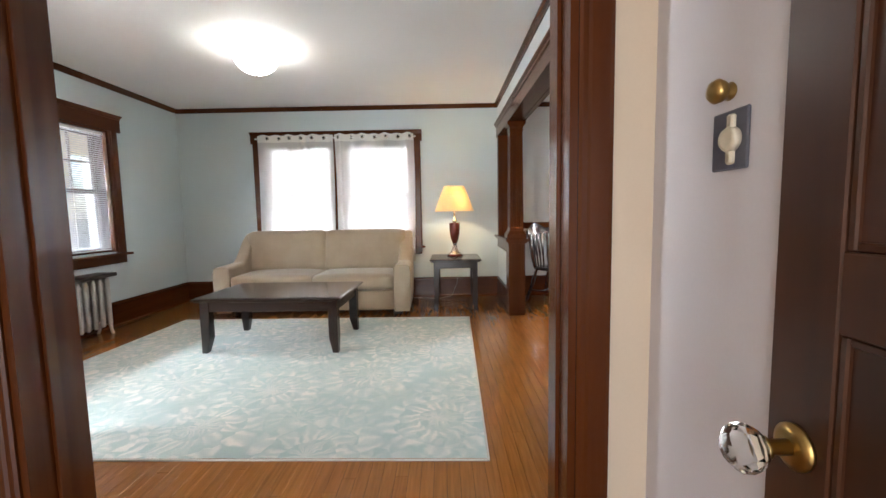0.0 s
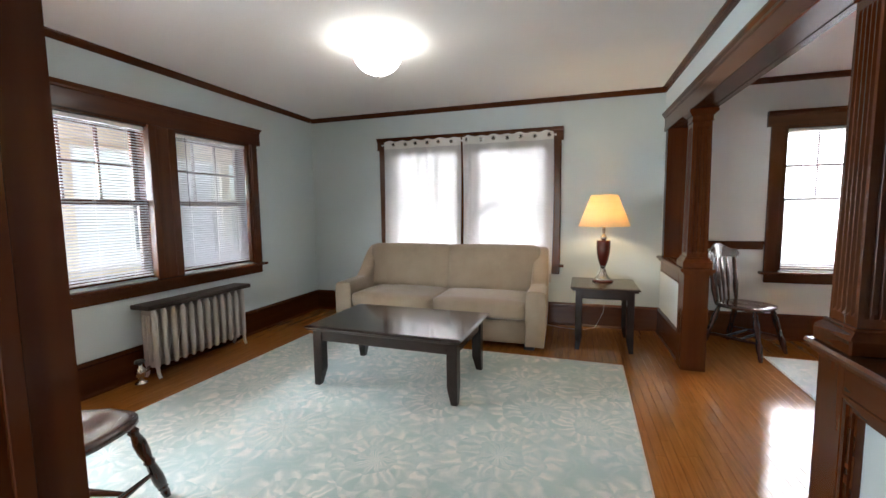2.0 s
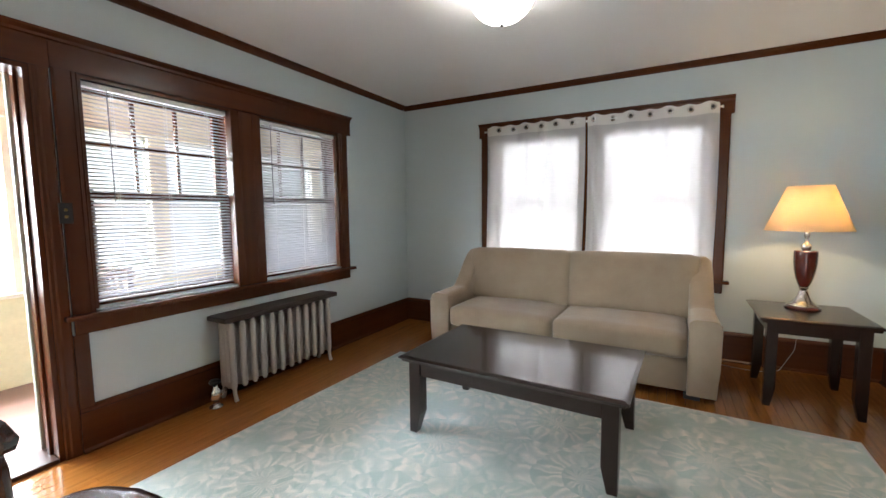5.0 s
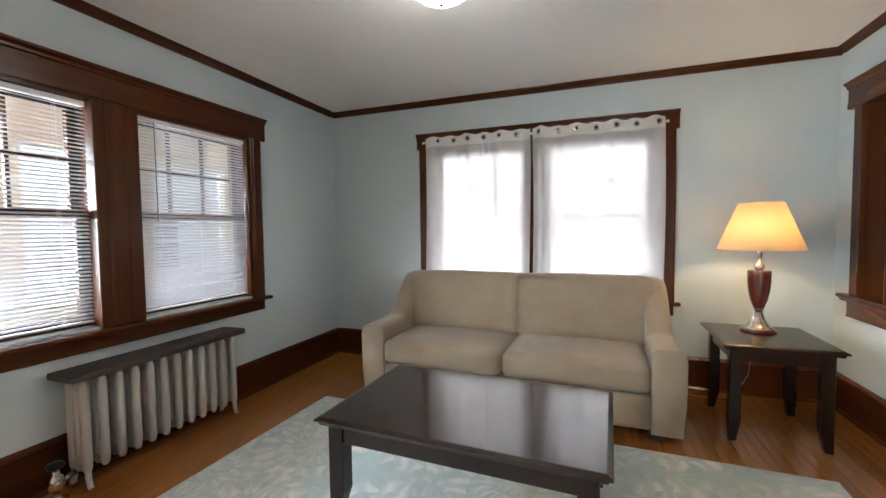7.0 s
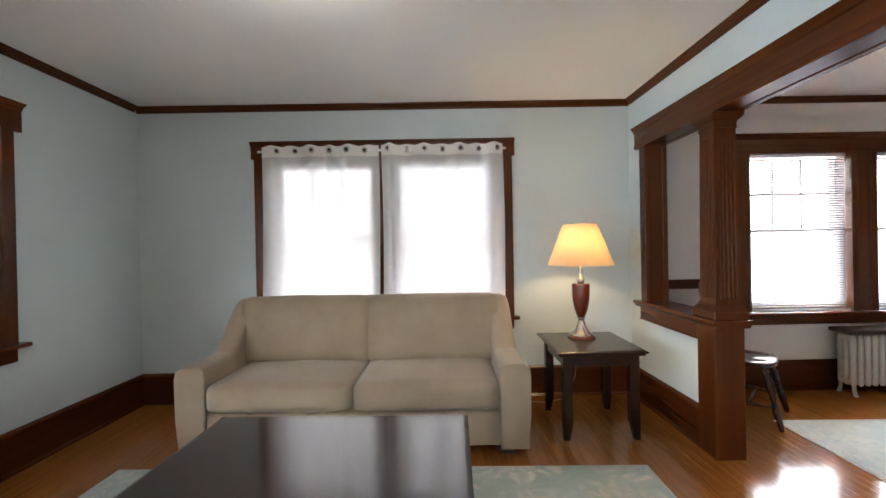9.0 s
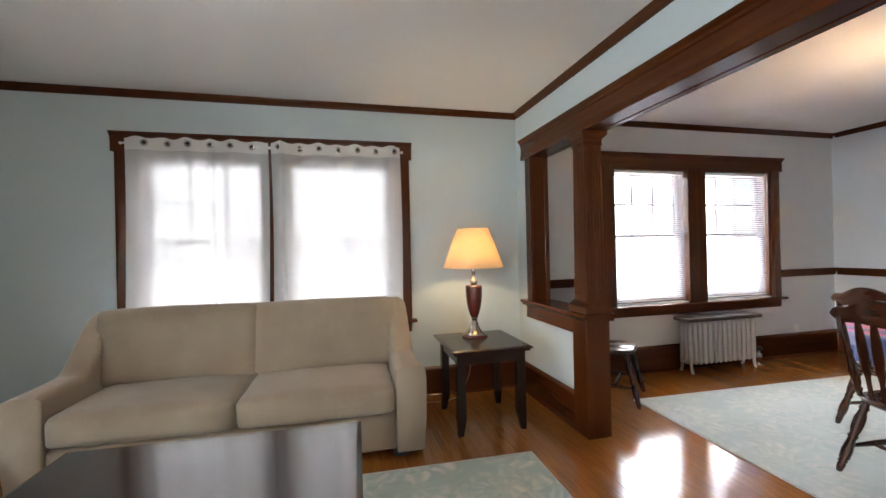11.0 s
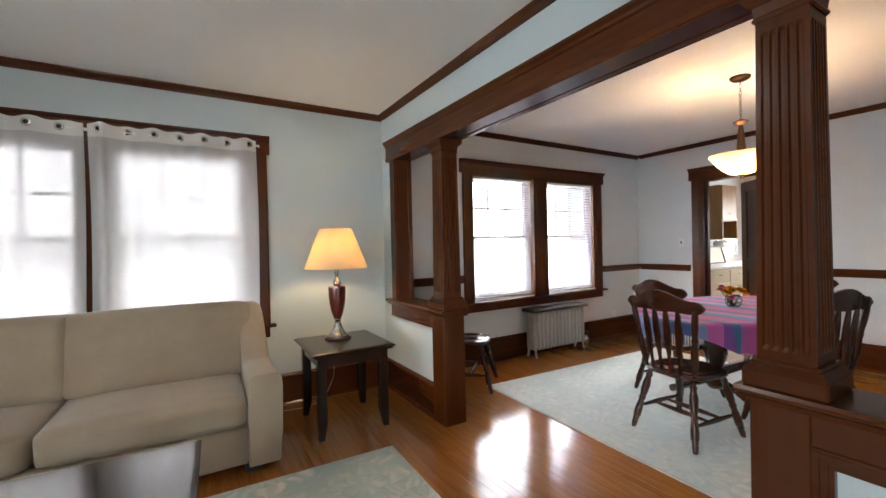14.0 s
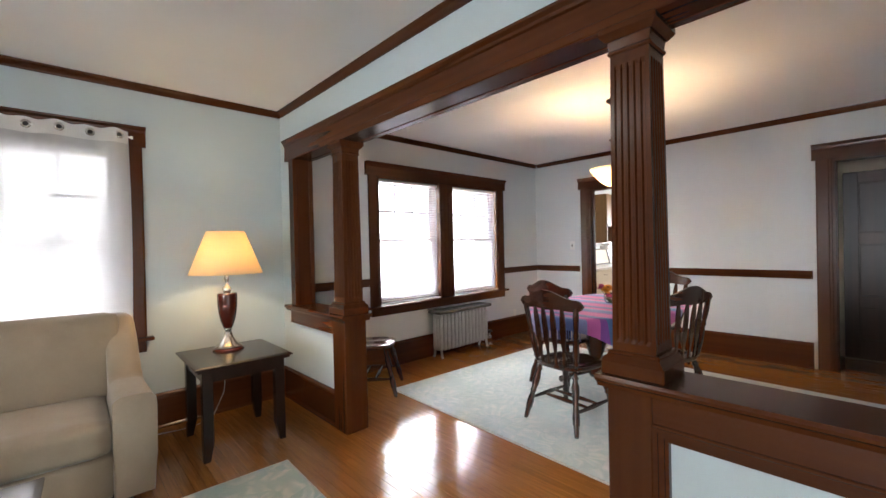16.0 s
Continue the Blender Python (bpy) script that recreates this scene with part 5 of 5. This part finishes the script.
part("water", lathe(bmesh.new(), [(0.036, 0.008), (0.050, 0.024), (0.056, 0.050), (0.054, 0.062)], 24), VG, vase)
PET = plain("orange_petal", (0.72, 0.30, 0.015), 0.6, var=0.25, fine=90)
PINK = plain("magenta_petal", (0.42, 0.03, 0.16), 0.6, var=0.25)
STEM = plain("green_stem", (0.06, 0.13, 0.03), 0.6, var=0.25)
rngp = random.Random(4)


def flower(at, size, petals, material, tilt):
    f = thing("cut_flower", "orange cut flower in the glass vase" if material is PET else "magenta cut flower in the glass vase", "flower", Matrix.Translation(at) @ Euler((rngp.uniform(-tilt, tilt), rngp.uniform(-tilt, tilt), rngp.uniform(0, 6))).to_matrix().to_4x4(), "flowers in the vase")
    bm = bmesh.new()
    for ring in range(3):
        for k in range(petals):
            a = 2 * math.pi * (k + 0.5 * ring) / petals
            r0, r1, lift = 0.15 * size, size * (1.0 - 0.25 * ring), 0.10 * size + 0.22 * size * ring
            c, s, w = math.cos(a), math.sin(a), size * 0.30
            pts = [(r0 * c, r0 * s, 0), ((r1 * 0.6) * c - w * s, (r1 * 0.6) * s + w * c, lift), (r1 * c, r1 * s, lift * 0.6), ((r1 * 0.6) * c + w * s, (r1 * 0.6) * s - w * c, lift)]
            bm.faces.new([bm.verts.new(p) for p in pts])
    part("petals", bm, material, f)
    part("heart", lathe(bmesh.new(), [(0.22 * size, 0.05 * size), (0.26 * size, 0.2 * size), (0.12 * size, 0.34 * size)], 10), plain("brown_flower_heart", (0.10, 0.04, 0.01), 0.8), f)
    inv = f.matrix_world.inverted()
    part("stem", tube(bmesh.new(), [inv @ Vector(at), inv @ Vector((TC[0] + (at[0] - TC[0]) * 0.3, TC[1] + 0.02 + (at[1] - TC[1] - 0.02) * 0.3, 0.80)), inv @ Vector((TC[0] - (at[0] - TC[0]) * 0.3, TC[1] + 0.02, 0.77))], 0.003, 6), STEM, f)


for dx, dy, z, s, mt in ((0.03, -0.04, 0.875, 0.075, PET), (-0.05, 0.03, 0.865, 0.06, PET), (0.05, 0.05, 0.885, 0.055, PET), (-0.07, 0.07, 0.895, 0.030, PINK), (-0.02, 0.08, 0.915, 0.028, PINK), (-0.08, -0.02, 0.835, 0.030, PINK)):
    flower((TC[0] + dx, TC[1] + 0.02 + dy, z), s, 11, mt, 0.5)

# ---- pendant ----
AMB, b1, b2, b3 = base_mat("lit_amber_glass")
b3.inputs["Base Color"].default_value, b3.inputs["Roughness"].default_value = (0.88, 0.70, 0.44, 1), 0.3
tl = b1.new("ShaderNodeBsdfTranslucent")
tl.inputs[0].default_value = (1.0, 0.84, 0.58, 1)
mx = b1.new("ShaderNodeMixShader")
mx.inputs[0].default_value = 0.7
b2.new(b3.outputs[0], mx.inputs[1]), b2.new(tl.outputs[0], mx.inputs[2])
b2.new(mx.outputs[0], b1["Material Output"].inputs["Surface"])
pend = thing("pendant_lamp", "bronze pendant lamp with a lit amber glass bowl", "pendant lamp", Matrix.Translation((2.75, 3.57, ZC)))
part("canopy", lathe(bmesh.new(), [(0.012, -0.034), (0.045, -0.030), (0.068, -0.012), (0.070, 0.0)], 32), BRONZE, pend)
z = -0.036
link = bmesh.new()
tube(link, [(0.009 * math.cos(a), 0, 0.016 * math.sin(a)) for a in [2 * math.pi * i / 14 for i in range(15)]], 0.0022, 6)
lme = mesh_of("chain_link", link, BRONZE)
for k in range(11):
    o = new("chain_link", lme)
    o.parent = pend
    o.matrix_basis = Matrix.Translation((0, 0, z - 0.012 - k * 0.025)) @ Matrix.Rotation((k % 2) * math.pi / 2, 4, "Z")
part("collar", lathe(bmesh.new(), [(0.014, -0.375), (0.030, -0.368), (0.050, -0.352), (0.052, -0.346), (0.030, -0.336), (0.010, -0.322)], 28), BRONZE, pend)
part("stem", lathe(bmesh.new(), [(0.034, -0.640), (0.036, -0.610), (0.030, -0.54), (0.020, -0.42), (0.014, -0.375)], 24), BRONZE, pend)
part("glass_bowl", shell(bmesh.new(), [(0.211, -0.598), (0.214, -0.604), (0.197, -0.628), (0.165, -0.668), (0.125, -0.710), (0.080, -0.743), (0.030, -0.756), (0.004, -0.756), (0.004, -0.750), (0.030, -0.750), (0.078, -0.737), (0.121, -0.705), (0.160, -0.664), (0.191, -0.626), (0.207, -0.602), (0.211, -0.598)], 56), AMB, pend, "lit amber alabaster glass bowl")
part("finial", lathe(bmesh.new(), [(0.006, -0.790), (0.014, -0.780), (0.016, -0.768), (0.034, -0.760), (0.034, -0.753)], 16), BRONZE, pend)
part("rod", tube(bmesh.new(), [(0, 0, -0.63), (0, 0, -0.757)], 0.006, 8), BRONZE, pend)

# ---- plates on the walls ----
def wall_plate(name, m, w, h, label, kind):
    p = thing(name, label, "switch" if kind == "switch" else "outlet", m)
    part("plate", boxes(((-w / 2, -0.006, -h / 2), (w / 2, 0, h / 2), 0.003)), PLASTIC, p)
    if kind == "switch":
        part("toggle", boxes(((-0.010, -0.010, -0.016), (0.010, -0.0055, 0.016), 0.002)), IRON, p, "dark toggle")
    else:
        for z in (-0.02, 0.02):
            part("socket", boxes(((-0.014, -0.008, z - 0.012), (0.014, -0.0055, z + 0.012), 0.003)), PLASTIC, p)
    return p


wall_plate("light_switch", pose(XE, 5.108, 1.288, 0, 0, -90), 0.075, 0.118, "white light switch plate with dark toggle", "switch")
wall_plate("wall_outlet", pose(4.11, YN, 0.300, 0, 0, 0), 0.072, 0.116, "ivory wall outlet above the baseboard", "outlet")

# ---- kitchen beyond the doorway ----
KX, KS, KN = 8.0, 3.1, YN
# the opening in this unseen wall is added to let the fill lamp in
setting("wall_kitchen_east", boxes(((KX, KS - 0.1, 0), (KX + 0.12, 3.9, ZC)), ((KX, 4.9, 0), (KX + 0.12, KN + 0.2, ZC)), ((KX, 3.9, 0), (KX + 0.12, 4.9, 1.0)), ((KX, 3.9, 2.0), (KX + 0.12, 4.9, ZC))), HWALL, "cream kitchen wall", "wall")
setting("wall_kitchen_south", boxes(((XE + 0.14, KS - 0.1, 0), (KX, KS, ZC))), HWALL, "cream kitchen wall", "wall")
LINO = plain("beige_linoleum", (0.42, 0.34, 0.24), 0.4, var=0.12, fine=30)
setting("floor_kitchen", boxes(((XE + 0.14, KS, -0.014), (KX, KN, 0.001))), LINO, "beige linoleum kitchen floor", "floor")
setting("door_sill_kitchen", boxes(((XE + 0.004, KDY[0] + 0.022, 0.0015), (XE + 0.136, KDY[1] - 0.022, 0.012), 0.004)), TRIM["y"], "worn wooden door sill", "threshold")
CREAM = plain("cream_cabinet_paint", (0.60, 0.53, 0.40), 0.4, var=0.06)
LAM = plain("white_laminate", (0.78, 0.77, 0.74), 0.25, var=0.03)


def base_cabinet(x0, x1, drawers):
    c = thing("base_cabinet", "cream-painted kitchen base cabinet with drawers", "cabinet", Matrix.Translation((x0, 5.11, 0)), "kitchen base cabinets")
    w = x1 - x0
    part("body", boxes(((0, 0.02, 0.09), (w, 0.60, 0.87)), ((0, 0.08, 0), (w, 0.60, 0.09))), CREAM, c)
    h = 0.76 / drawers
    for k in range(drawers):
        d = part("drawer", boxes(((0.006, 0, 0.10 + k * h), (w - 0.006, 0.02, 0.10 + (k + 1) * h - 0.008), 0.003)), CREAM, c)
        z = 0.10 + (k + 0.62) * h
        part("pull", tube(bmesh.new(), [(w / 2 - 0.045, -0.002, z), (w / 2 - 0.04, -0.022, z), (w / 2 + 0.04, -0.022, z), (w / 2 + 0.045, -0.002, z)], 0.004, 6), BRONZE, d, "dark metal pull")


for x0, x1, n in ((5.45, 6.05, 4), (6.05, 6.60, 4), (6.60, 7.20, 3), (7.20, 7.98, 4)):
    base_cabinet(x0, x1, n)
wt = thing("worktop", "white laminate kitchen worktop", "worktop", Matrix.Translation((5.43, 5.08, 0.87)))
part("slab", boxes(((0, 0, 0), (2.56, 0.645, 0.038), 0.006)), LAM, wt)
part("upstand", boxes(((0, 0.622, 0.038), (2.56, 0.645, 0.13), 0.004)), LAM, wt)
uc = thing("wall_cabinet", "brown wooden kitchen wall cabinet with an open niche", "cabinet", Matrix.Translation((6.44, 5.38, 1.317)))
part("body", boxes(((0, 0.02, 0.30), (0.50, 0.34, 0.89)), ((0, 0.0, 0), (0.018, 0.34, 0.30)), ((0.482, 0.0, 0), (0.50, 0.34, 0.30)), ((0.018, 0, 0), (0.482, 0.34, 0.018)), ((0.018, 0.32, 0.018), (0.482, 0.34, 0.30))), CAB, uc)
dd = part("door", boxes(((0.006, 0, 0.31), (0.494, 0.02, 0.885), 0.003)), CAB, uc)
part("pull", tube(bmesh.new(), [(0.20, -0.002, 0.42), (0.205, -0.022, 0.42), (0.295, -0.022, 0.42), (0.30, -0.002, 0.42)], 0.005, 6), BRONZE, dd)
pr = thing("paper_towel_roll", "white paper towel roll on a holder under the cabinet", "paper towel", Matrix.Translation((6.50, 5.50, 1.243)))
part("roll", lathe(bmesh.new(), [(0.020, 0), (0.058, 0), (0.058, 0.26), (0.020, 0.26)], 24, m=Matrix.Rotation(math.pi / 2, 4, "Y")), PLASTIC, pr)
part("holder", boxes(((-0.012, -0.012, -0.012), (-0.004, 0.012, 0.073))), STEEL, pr)
part("holder", boxes(((0.264, -0.012, -0.012), (0.272, 0.012, 0.073))), STEEL, pr)
tray = thing("tray", "dark-framed tray leaning on the kitchen wall", "tray", Matrix.Translation((6.40, 5.60, 0.909)) @ Matrix.Rotation(radians(-14), 4, "X"))
part("board", boxes(((0, 0, 0.0), (0.60, 0.012, 0.30), 0.003)), CREAM, tray)
part("rim", boxes(((0, -0.014, 0), (0.60, 0, 0.018), 0.003), ((0, -0.014, 0.282), (0.60, 0, 0.30), 0.003), ((0, -0.014, 0.018), (0.018, 0, 0.282), 0.003), ((0.582, -0.014, 0.018), (0.60, 0, 0.282), 0.003)), IRON, tray)
kw = thing("window_4", "white-framed kitchen window with a lowered blind", "window", Matrix.Identity(4), kind="structure")
part("frame", boxes(((7.00, YN + 0.06, 1.0), (7.05, YN + 0.10, 2.0)), ((7.70, YN + 0.06, 1.0), (7.75, YN + 0.10, 2.0)), ((7.05, YN + 0.06, 1.0), (7.70, YN + 0.10, 1.05)), ((7.05, YN + 0.06, 1.95), (7.70, YN + 0.10, 2.0)), ((7.05, YN + 0.06, 1.48), (7.70, YN + 0.10, 1.52))), WHITE, kw)
part("pane", boxes(((7.05, YN + 0.078, 1.05), (7.70, YN + 0.082, 1.95))), GLASS, kw).visible_shadow = False
blind("x", YN, 1, 7.01, 7.74, 1.02, 1.99, 0.5, v=0.025, wand=False, label="white venetian blind in the kitchen window")

# kitchen door leaf, half open
DOORW = wood("kitchen_door_wood", (0.030, 0.009, 0.004), (0.075, 0.024, 0.010), "z", 0.5, spec=0.25)


def panel_door(name, m, w, h, material, label, rows, knob=None):
    """A framed door in local x (from the hinge) and z; -y is its front."""
    d = thing(name, label, "door", m, kind="structure")
    st, th = 0.115, 0.040
    part("stile", boxes(((0, 0, 0.008), (st, th, h), 0.003)), material, d)
    part("stile", boxes(((w - st, 0, 0.008), (w, th, h), 0.003)), material, d)
    zs = [0.008, *rows, h]
    part("rail", boxes(((st, 0, 0.008), (w - st, th, 0.22), 0.003)), material, d)
    part("rail", boxes(((st, 0, h - 0.12), (w - st, th, h), 0.003)), material, d)
    for z in rows:
        part("rail", boxes(((st, 0, z - 0.06), (w - st, th, z + 0.06), 0.003)), material, d)
    zs = [0.22] + [q for z in rows for q in (z - 0.06, z + 0.06)] + [h - 0.12]
    for z0, z1 in zip(zs[::2], zs[1::2]):
        part("panel", boxes(((st, 0.012, z0), (w - st, th - 0.012, z1))), material, d)
        for s in (0.004, th - 0.016):
            part("panel_moulding", boxes(((st, s, z0), (st + 0.014, s + 0.012, z1), 0.003), ((w - st - 0.014, s, z0), (w - st, s + 0.012, z1), 0.003), ((st + 0.014, s, z0), (w - st - 0.014, s + 0.012, z0 + 0.014), 0.003), ((st + 0.014, s, z1 - 0.014), (w - st - 0.014, s + 0.012, z1), 0.003)), material, d)
    return d


kd = panel_door("door_kitchen", pose(XE + 0.10, KDY[0] + 0.026, 0.012, 0, 0, 48), 0.765, 2.04, DOORW, "dark wooden kitchen door standing half open", (0.98,))

# ---- passage behind the far doorway ----
setting("wall_passage", boxes(((5.50, 1.10, 0), (5.62, KS - 0.1, ZC)), ((XE + 0.14, 0.75, 0), (5.62, 1.10, ZC))), HWALL, "cream passage wall", "wall")
setting("floor_passage", boxes(((XE + 0.137, 1.10, -0.016), (5.50, KS - 0.1, -0.002))), OAK, "honey-coloured wooden passage floor", "floor")
panel_door("door_passage", pose(5.455, 2.27, 0.0, 0, 0, -90), 0.80, 2.02, DARKDOOR, "closed dark wooden panel door in the passage", (0.62, 1.30))

# ---- hall: door and old switch plate ----
hd = panel_door("door_hall", pose(0.532, 0.087, 0.0, 0, 0, 90), 0.76, 2.04, DARKDOOR, "closed dark wooden hall door with a glass knob", (1.02,))
hk = thing("door_knob", "faceted clear glass door knob on a brass shank", "door knob", pose(0.491, 0.787, 0.758, 0, -90, 0) @ Matrix.Scale(1.35, 4))
part("rose", lathe(bmesh.new(), [(0.028, 0), (0.028, 0.004), (0.018, 0.010)], 24), BRASS, hk)
part("shank", lathe(bmesh.new(), [(0.010, 0.008), (0.009, 0.032), (0.014, 0.036), (0.014, 0.042)], 16), BRASS, hk)
part("knob", lathe(bmesh.new(), [(0.012, 0.040), (0.022, 0.046), (0.029, 0.058), (0.028, 0.070), (0.018, 0.080), (0.006, 0.083)], 12), VG, hk, "faceted clear glass knob", smooth=10)
dial = thing("thermostat", "old square pewter plate with an ivory lever", "thermostat", pose(0.50, 0.977, 1.276, 0, 0, -90))
PEW = plain("dark_pewter", (0.12, 0.125, 0.16), 0.38, 0.6, var=0.2)
part("plate", boxes(((-0.050, -0.007, -0.058), (0.050, 0, 0.058), 0.003)), PEW, dial)
part("lever", lathe(bmesh.new(), [(0.013, 0), (0.024, 0), (0.024, 0.010), (0.020, 0.016), (0.013, 0.014)], 24, m=Matrix.Translation((0.012, -0.007, 0)) @ Matrix.Rotation(math.pi / 2, 4, "X")), plain("ivory_bakelite", (0.62, 0.56, 0.44), 0.35), dial, "ivory lever ring")
TAB = plain("ivory_lever_tab", (0.62, 0.56, 0.44), 0.35)
part("tab", boxes(((0.004, -0.018, 0.020), (0.022, -0.006, 0.048), 0.004)), TAB, dial)
part("tab", boxes(((0.004, -0.018, -0.048), (0.022, -0.006, -0.020), 0.004)), TAB, dial)
kn = thing("brass_knob", "small brass wall knob above the thermostat", "knob", pose(0.50, 0.985, 1.372, 0, -90, 0))
part("knob", lathe(bmesh.new(), [(0.016, 0), (0.018, 0.004), (0.012, 0.010), (0.020, 0.018), (0.024, 0.030), (0.018, 0.040), (0.006, 0.044)], 24), BRASS, kn)
setting("floor_hall_margin", boxes(((-1.75, -2.0, -0.016), (-1.60, HS0, -0.003))), OAK, "oak floor edge", "floor")

# ---- porch ----
PZ = -0.03
PAINT = plain("yellow_shingle_paint", (0.66, 0.56, 0.33), 0.6, var=0.10, fine=40, bmp=0.2)
PCRM = plain("cream_porch_paint", (0.72, 0.65, 0.48), 0.55, var=0.06)
PRED = plain("oxide_red_floor_paint", (0.24, 0.13, 0.10), 0.35, var=0.15)
PWHT = plain("white_porch_trim", (0.74, 0.74, 0.72), 0.5, var=0.05)
P0, P1 = 0.6, 6.3
setting("floor_porch", boxes(((PORX - 0.12, P0, PZ - 0.08), (XW - 0.18, P1, PZ))), PRED, "red-brown painted porch floor", "floor")
setting("ceiling_porch", boxes(((PORX - 0.5, P0, 2.42), (XW - 0.18, P1, 2.50))), plain("porch_ceiling_board", (0.40, 0.16, 0.10), 0.5, var=0.15), "reddish wooden porch ceiling", "ceiling")
kneel = setting("wall_porch", boxes(((PORX - 0.12, P0, PZ), (PORX - 0.016, P1, 0.68))), PAINT, "low yellow shingled porch wall", "wall")
rows, rngs = 4, random.Random(3)
smesh = {}
for k in range(rows):
    y, z0 = P0, PZ + 0.002 + k * 0.177
    while y < P1 - 0.02:
        w = min(rngs.choice((0.42, 0.55, 0.68)), P1 - y)
        key = (round(w, 3))
        if key not in smesh:
            bm = bmesh.new()
            prism(bm, [(0, 0), (0.016, 0), (0.005, 0.185), (0, 0.185)], "y", 0.002, key - 0.002)
            smesh[key] = mesh_of("shingle", bm, PAINT)
        o = new("shingle", smesh[key])
        o.location = (PORX - 0.016, y, z0 + rngs.uniform(-0.002, 0.002))
        o.parent = kneel
        y += w
setting("sill_porch", boxes(((PORX - 0.16, P0, 0.68), (PORX + 0.05, P1, 0.715), 0.006)), PCRM, "cream-painted porch sill", "sill")
setting("header_porch", boxes(((PORX - 0.12, P0, 2.08), (PORX, P1, 2.42), 0.004), ((PORX - 0.02, P0, 2.07), (PORX + 0.03, P1, 2.11), 0.004)), PCRM, "cream-painted porch header", "beam")
pw = thing("window_5", "white-framed porch windows in a row", "window", Matrix.Identity(4), kind="structure")
for y in (0.66, 1.72, 2.78, 3.80, 4.86, 5.90):
    part("post", boxes(((PORX - 0.12, y - 0.08, 0.715), (PORX, y + 0.08, 2.08), 0.004)), PCRM, pw)
for y in (0.66, 1.72, 2.78, 3.80, 4.86):
    part("sash", boxes(((PORX - 0.08, y + 0.08, 0.715), (PORX - 0.05, y + 0.12, 2.08)), ((PORX - 0.08, y + 0.94, 0.715), (PORX - 0.05, y + 0.98, 2.08)), ((PORX - 0.08, y + 0.12, 1.38), (PORX - 0.05, y + 0.94, 1.42)), ((PORX - 0.08, y + 0.12, 0.715), (PORX - 0.05, y + 0.94, 0.76)), ((PORX - 0.08, y + 0.12, 2.04), (PORX - 0.05, y + 0.94, 2.08))), PWHT, pw)
setting("wall_porch_end", boxes(((PORX - 0.12, P1, PZ), (XW - 0.18, P1 + 0.1, 2.42))), PWHT, "white-painted porch end wall", "wall")
setting("wall_porch_end", boxes(((PORX - 0.12, P0 - 0.1, PZ), (XW - 0.18, P0, 2.42))), PWHT, "white-painted porch end wall", "wall")
copy_p = tagged(copy_thing(first, pose(-4.75, 3.35, PZ, 0, 0, 95)), "dark wooden chair on the porch behind the blinds")

# ---- outdoors ----
GRASS = plain("lawn_grass", (0.06, 0.10, 0.03), 0.9, var=0.3, fine=12)
setting("ground", boxes(((-220, -220, -0.9), (220, 220, -0.6))), GRASS, "lawn around the house", "ground")


def neighbour(x, y, turn, w, d, h, col, label):
    hm = plain("neighbour_siding", col, 0.6, var=0.06, fine=6)
    n = thing("house", label, "house", pose(x, y, -0.6, 0, 0, turn), "neighbouring houses")
    bm = boxes(((-w / 2, -d / 2, 0), (w / 2, d / 2, h)))
    part("wall", bm, hm, n)
    bm = bmesh.new()
    for k in range(int(h / 0.14)):
        box(bm, (-w / 2 - 0.012, -d / 2 - 0.012, k * 0.14), (w / 2 + 0.012, d / 2 + 0.012, k * 0.14 + 0.018))
    tagged(part("clapboards", bm, hm, n), "white clapboard edges", kind="stuff")
    bm = bmesh.new()
    prism(bm, [(-d / 2 - 0.4, h), (d / 2 + 0.4, h), (0, h + d * 0.38)], "x", -w / 2 - 0.3, w / 2 + 0.3)
    part("roof", bm, plain("grey_shingle_roof", (0.10, 0.10, 0.105), 0.8, var=0.2), n)
    dark = plain("dark_window_glass", (0.05, 0.06, 0.08), 0.08)
    for z in (0.95, 3.7):
        for k in range(3):
            u = -w / 2 + w * (k + 0.5) / 3
            for s in (-1, 1):
                win = part("window", boxes(((u - 0.55, s * (d / 2 + 0.02), z), (u + 0.55, s * (d / 2 + 0.05), z + 1.6), 0.01)), PWHT, n)
                part("pane", boxes(((u - 0.45, s * (d / 2 + 0.045), z + 0.1), (u + 0.45, s * (d / 2 + 0.055), z + 0.78)), ((u - 0.45, s * (d / 2 + 0.045), z + 0.84), (u + 0.45, s * (d / 2 + 0.055), z + 1.5))), dark, win)
    return n


neighbour(-15.0, 5.0, 90, 12, 8, 6.0, (0.70, 0.72, 0.75), "white clapboard neighbouring house with dark windows")
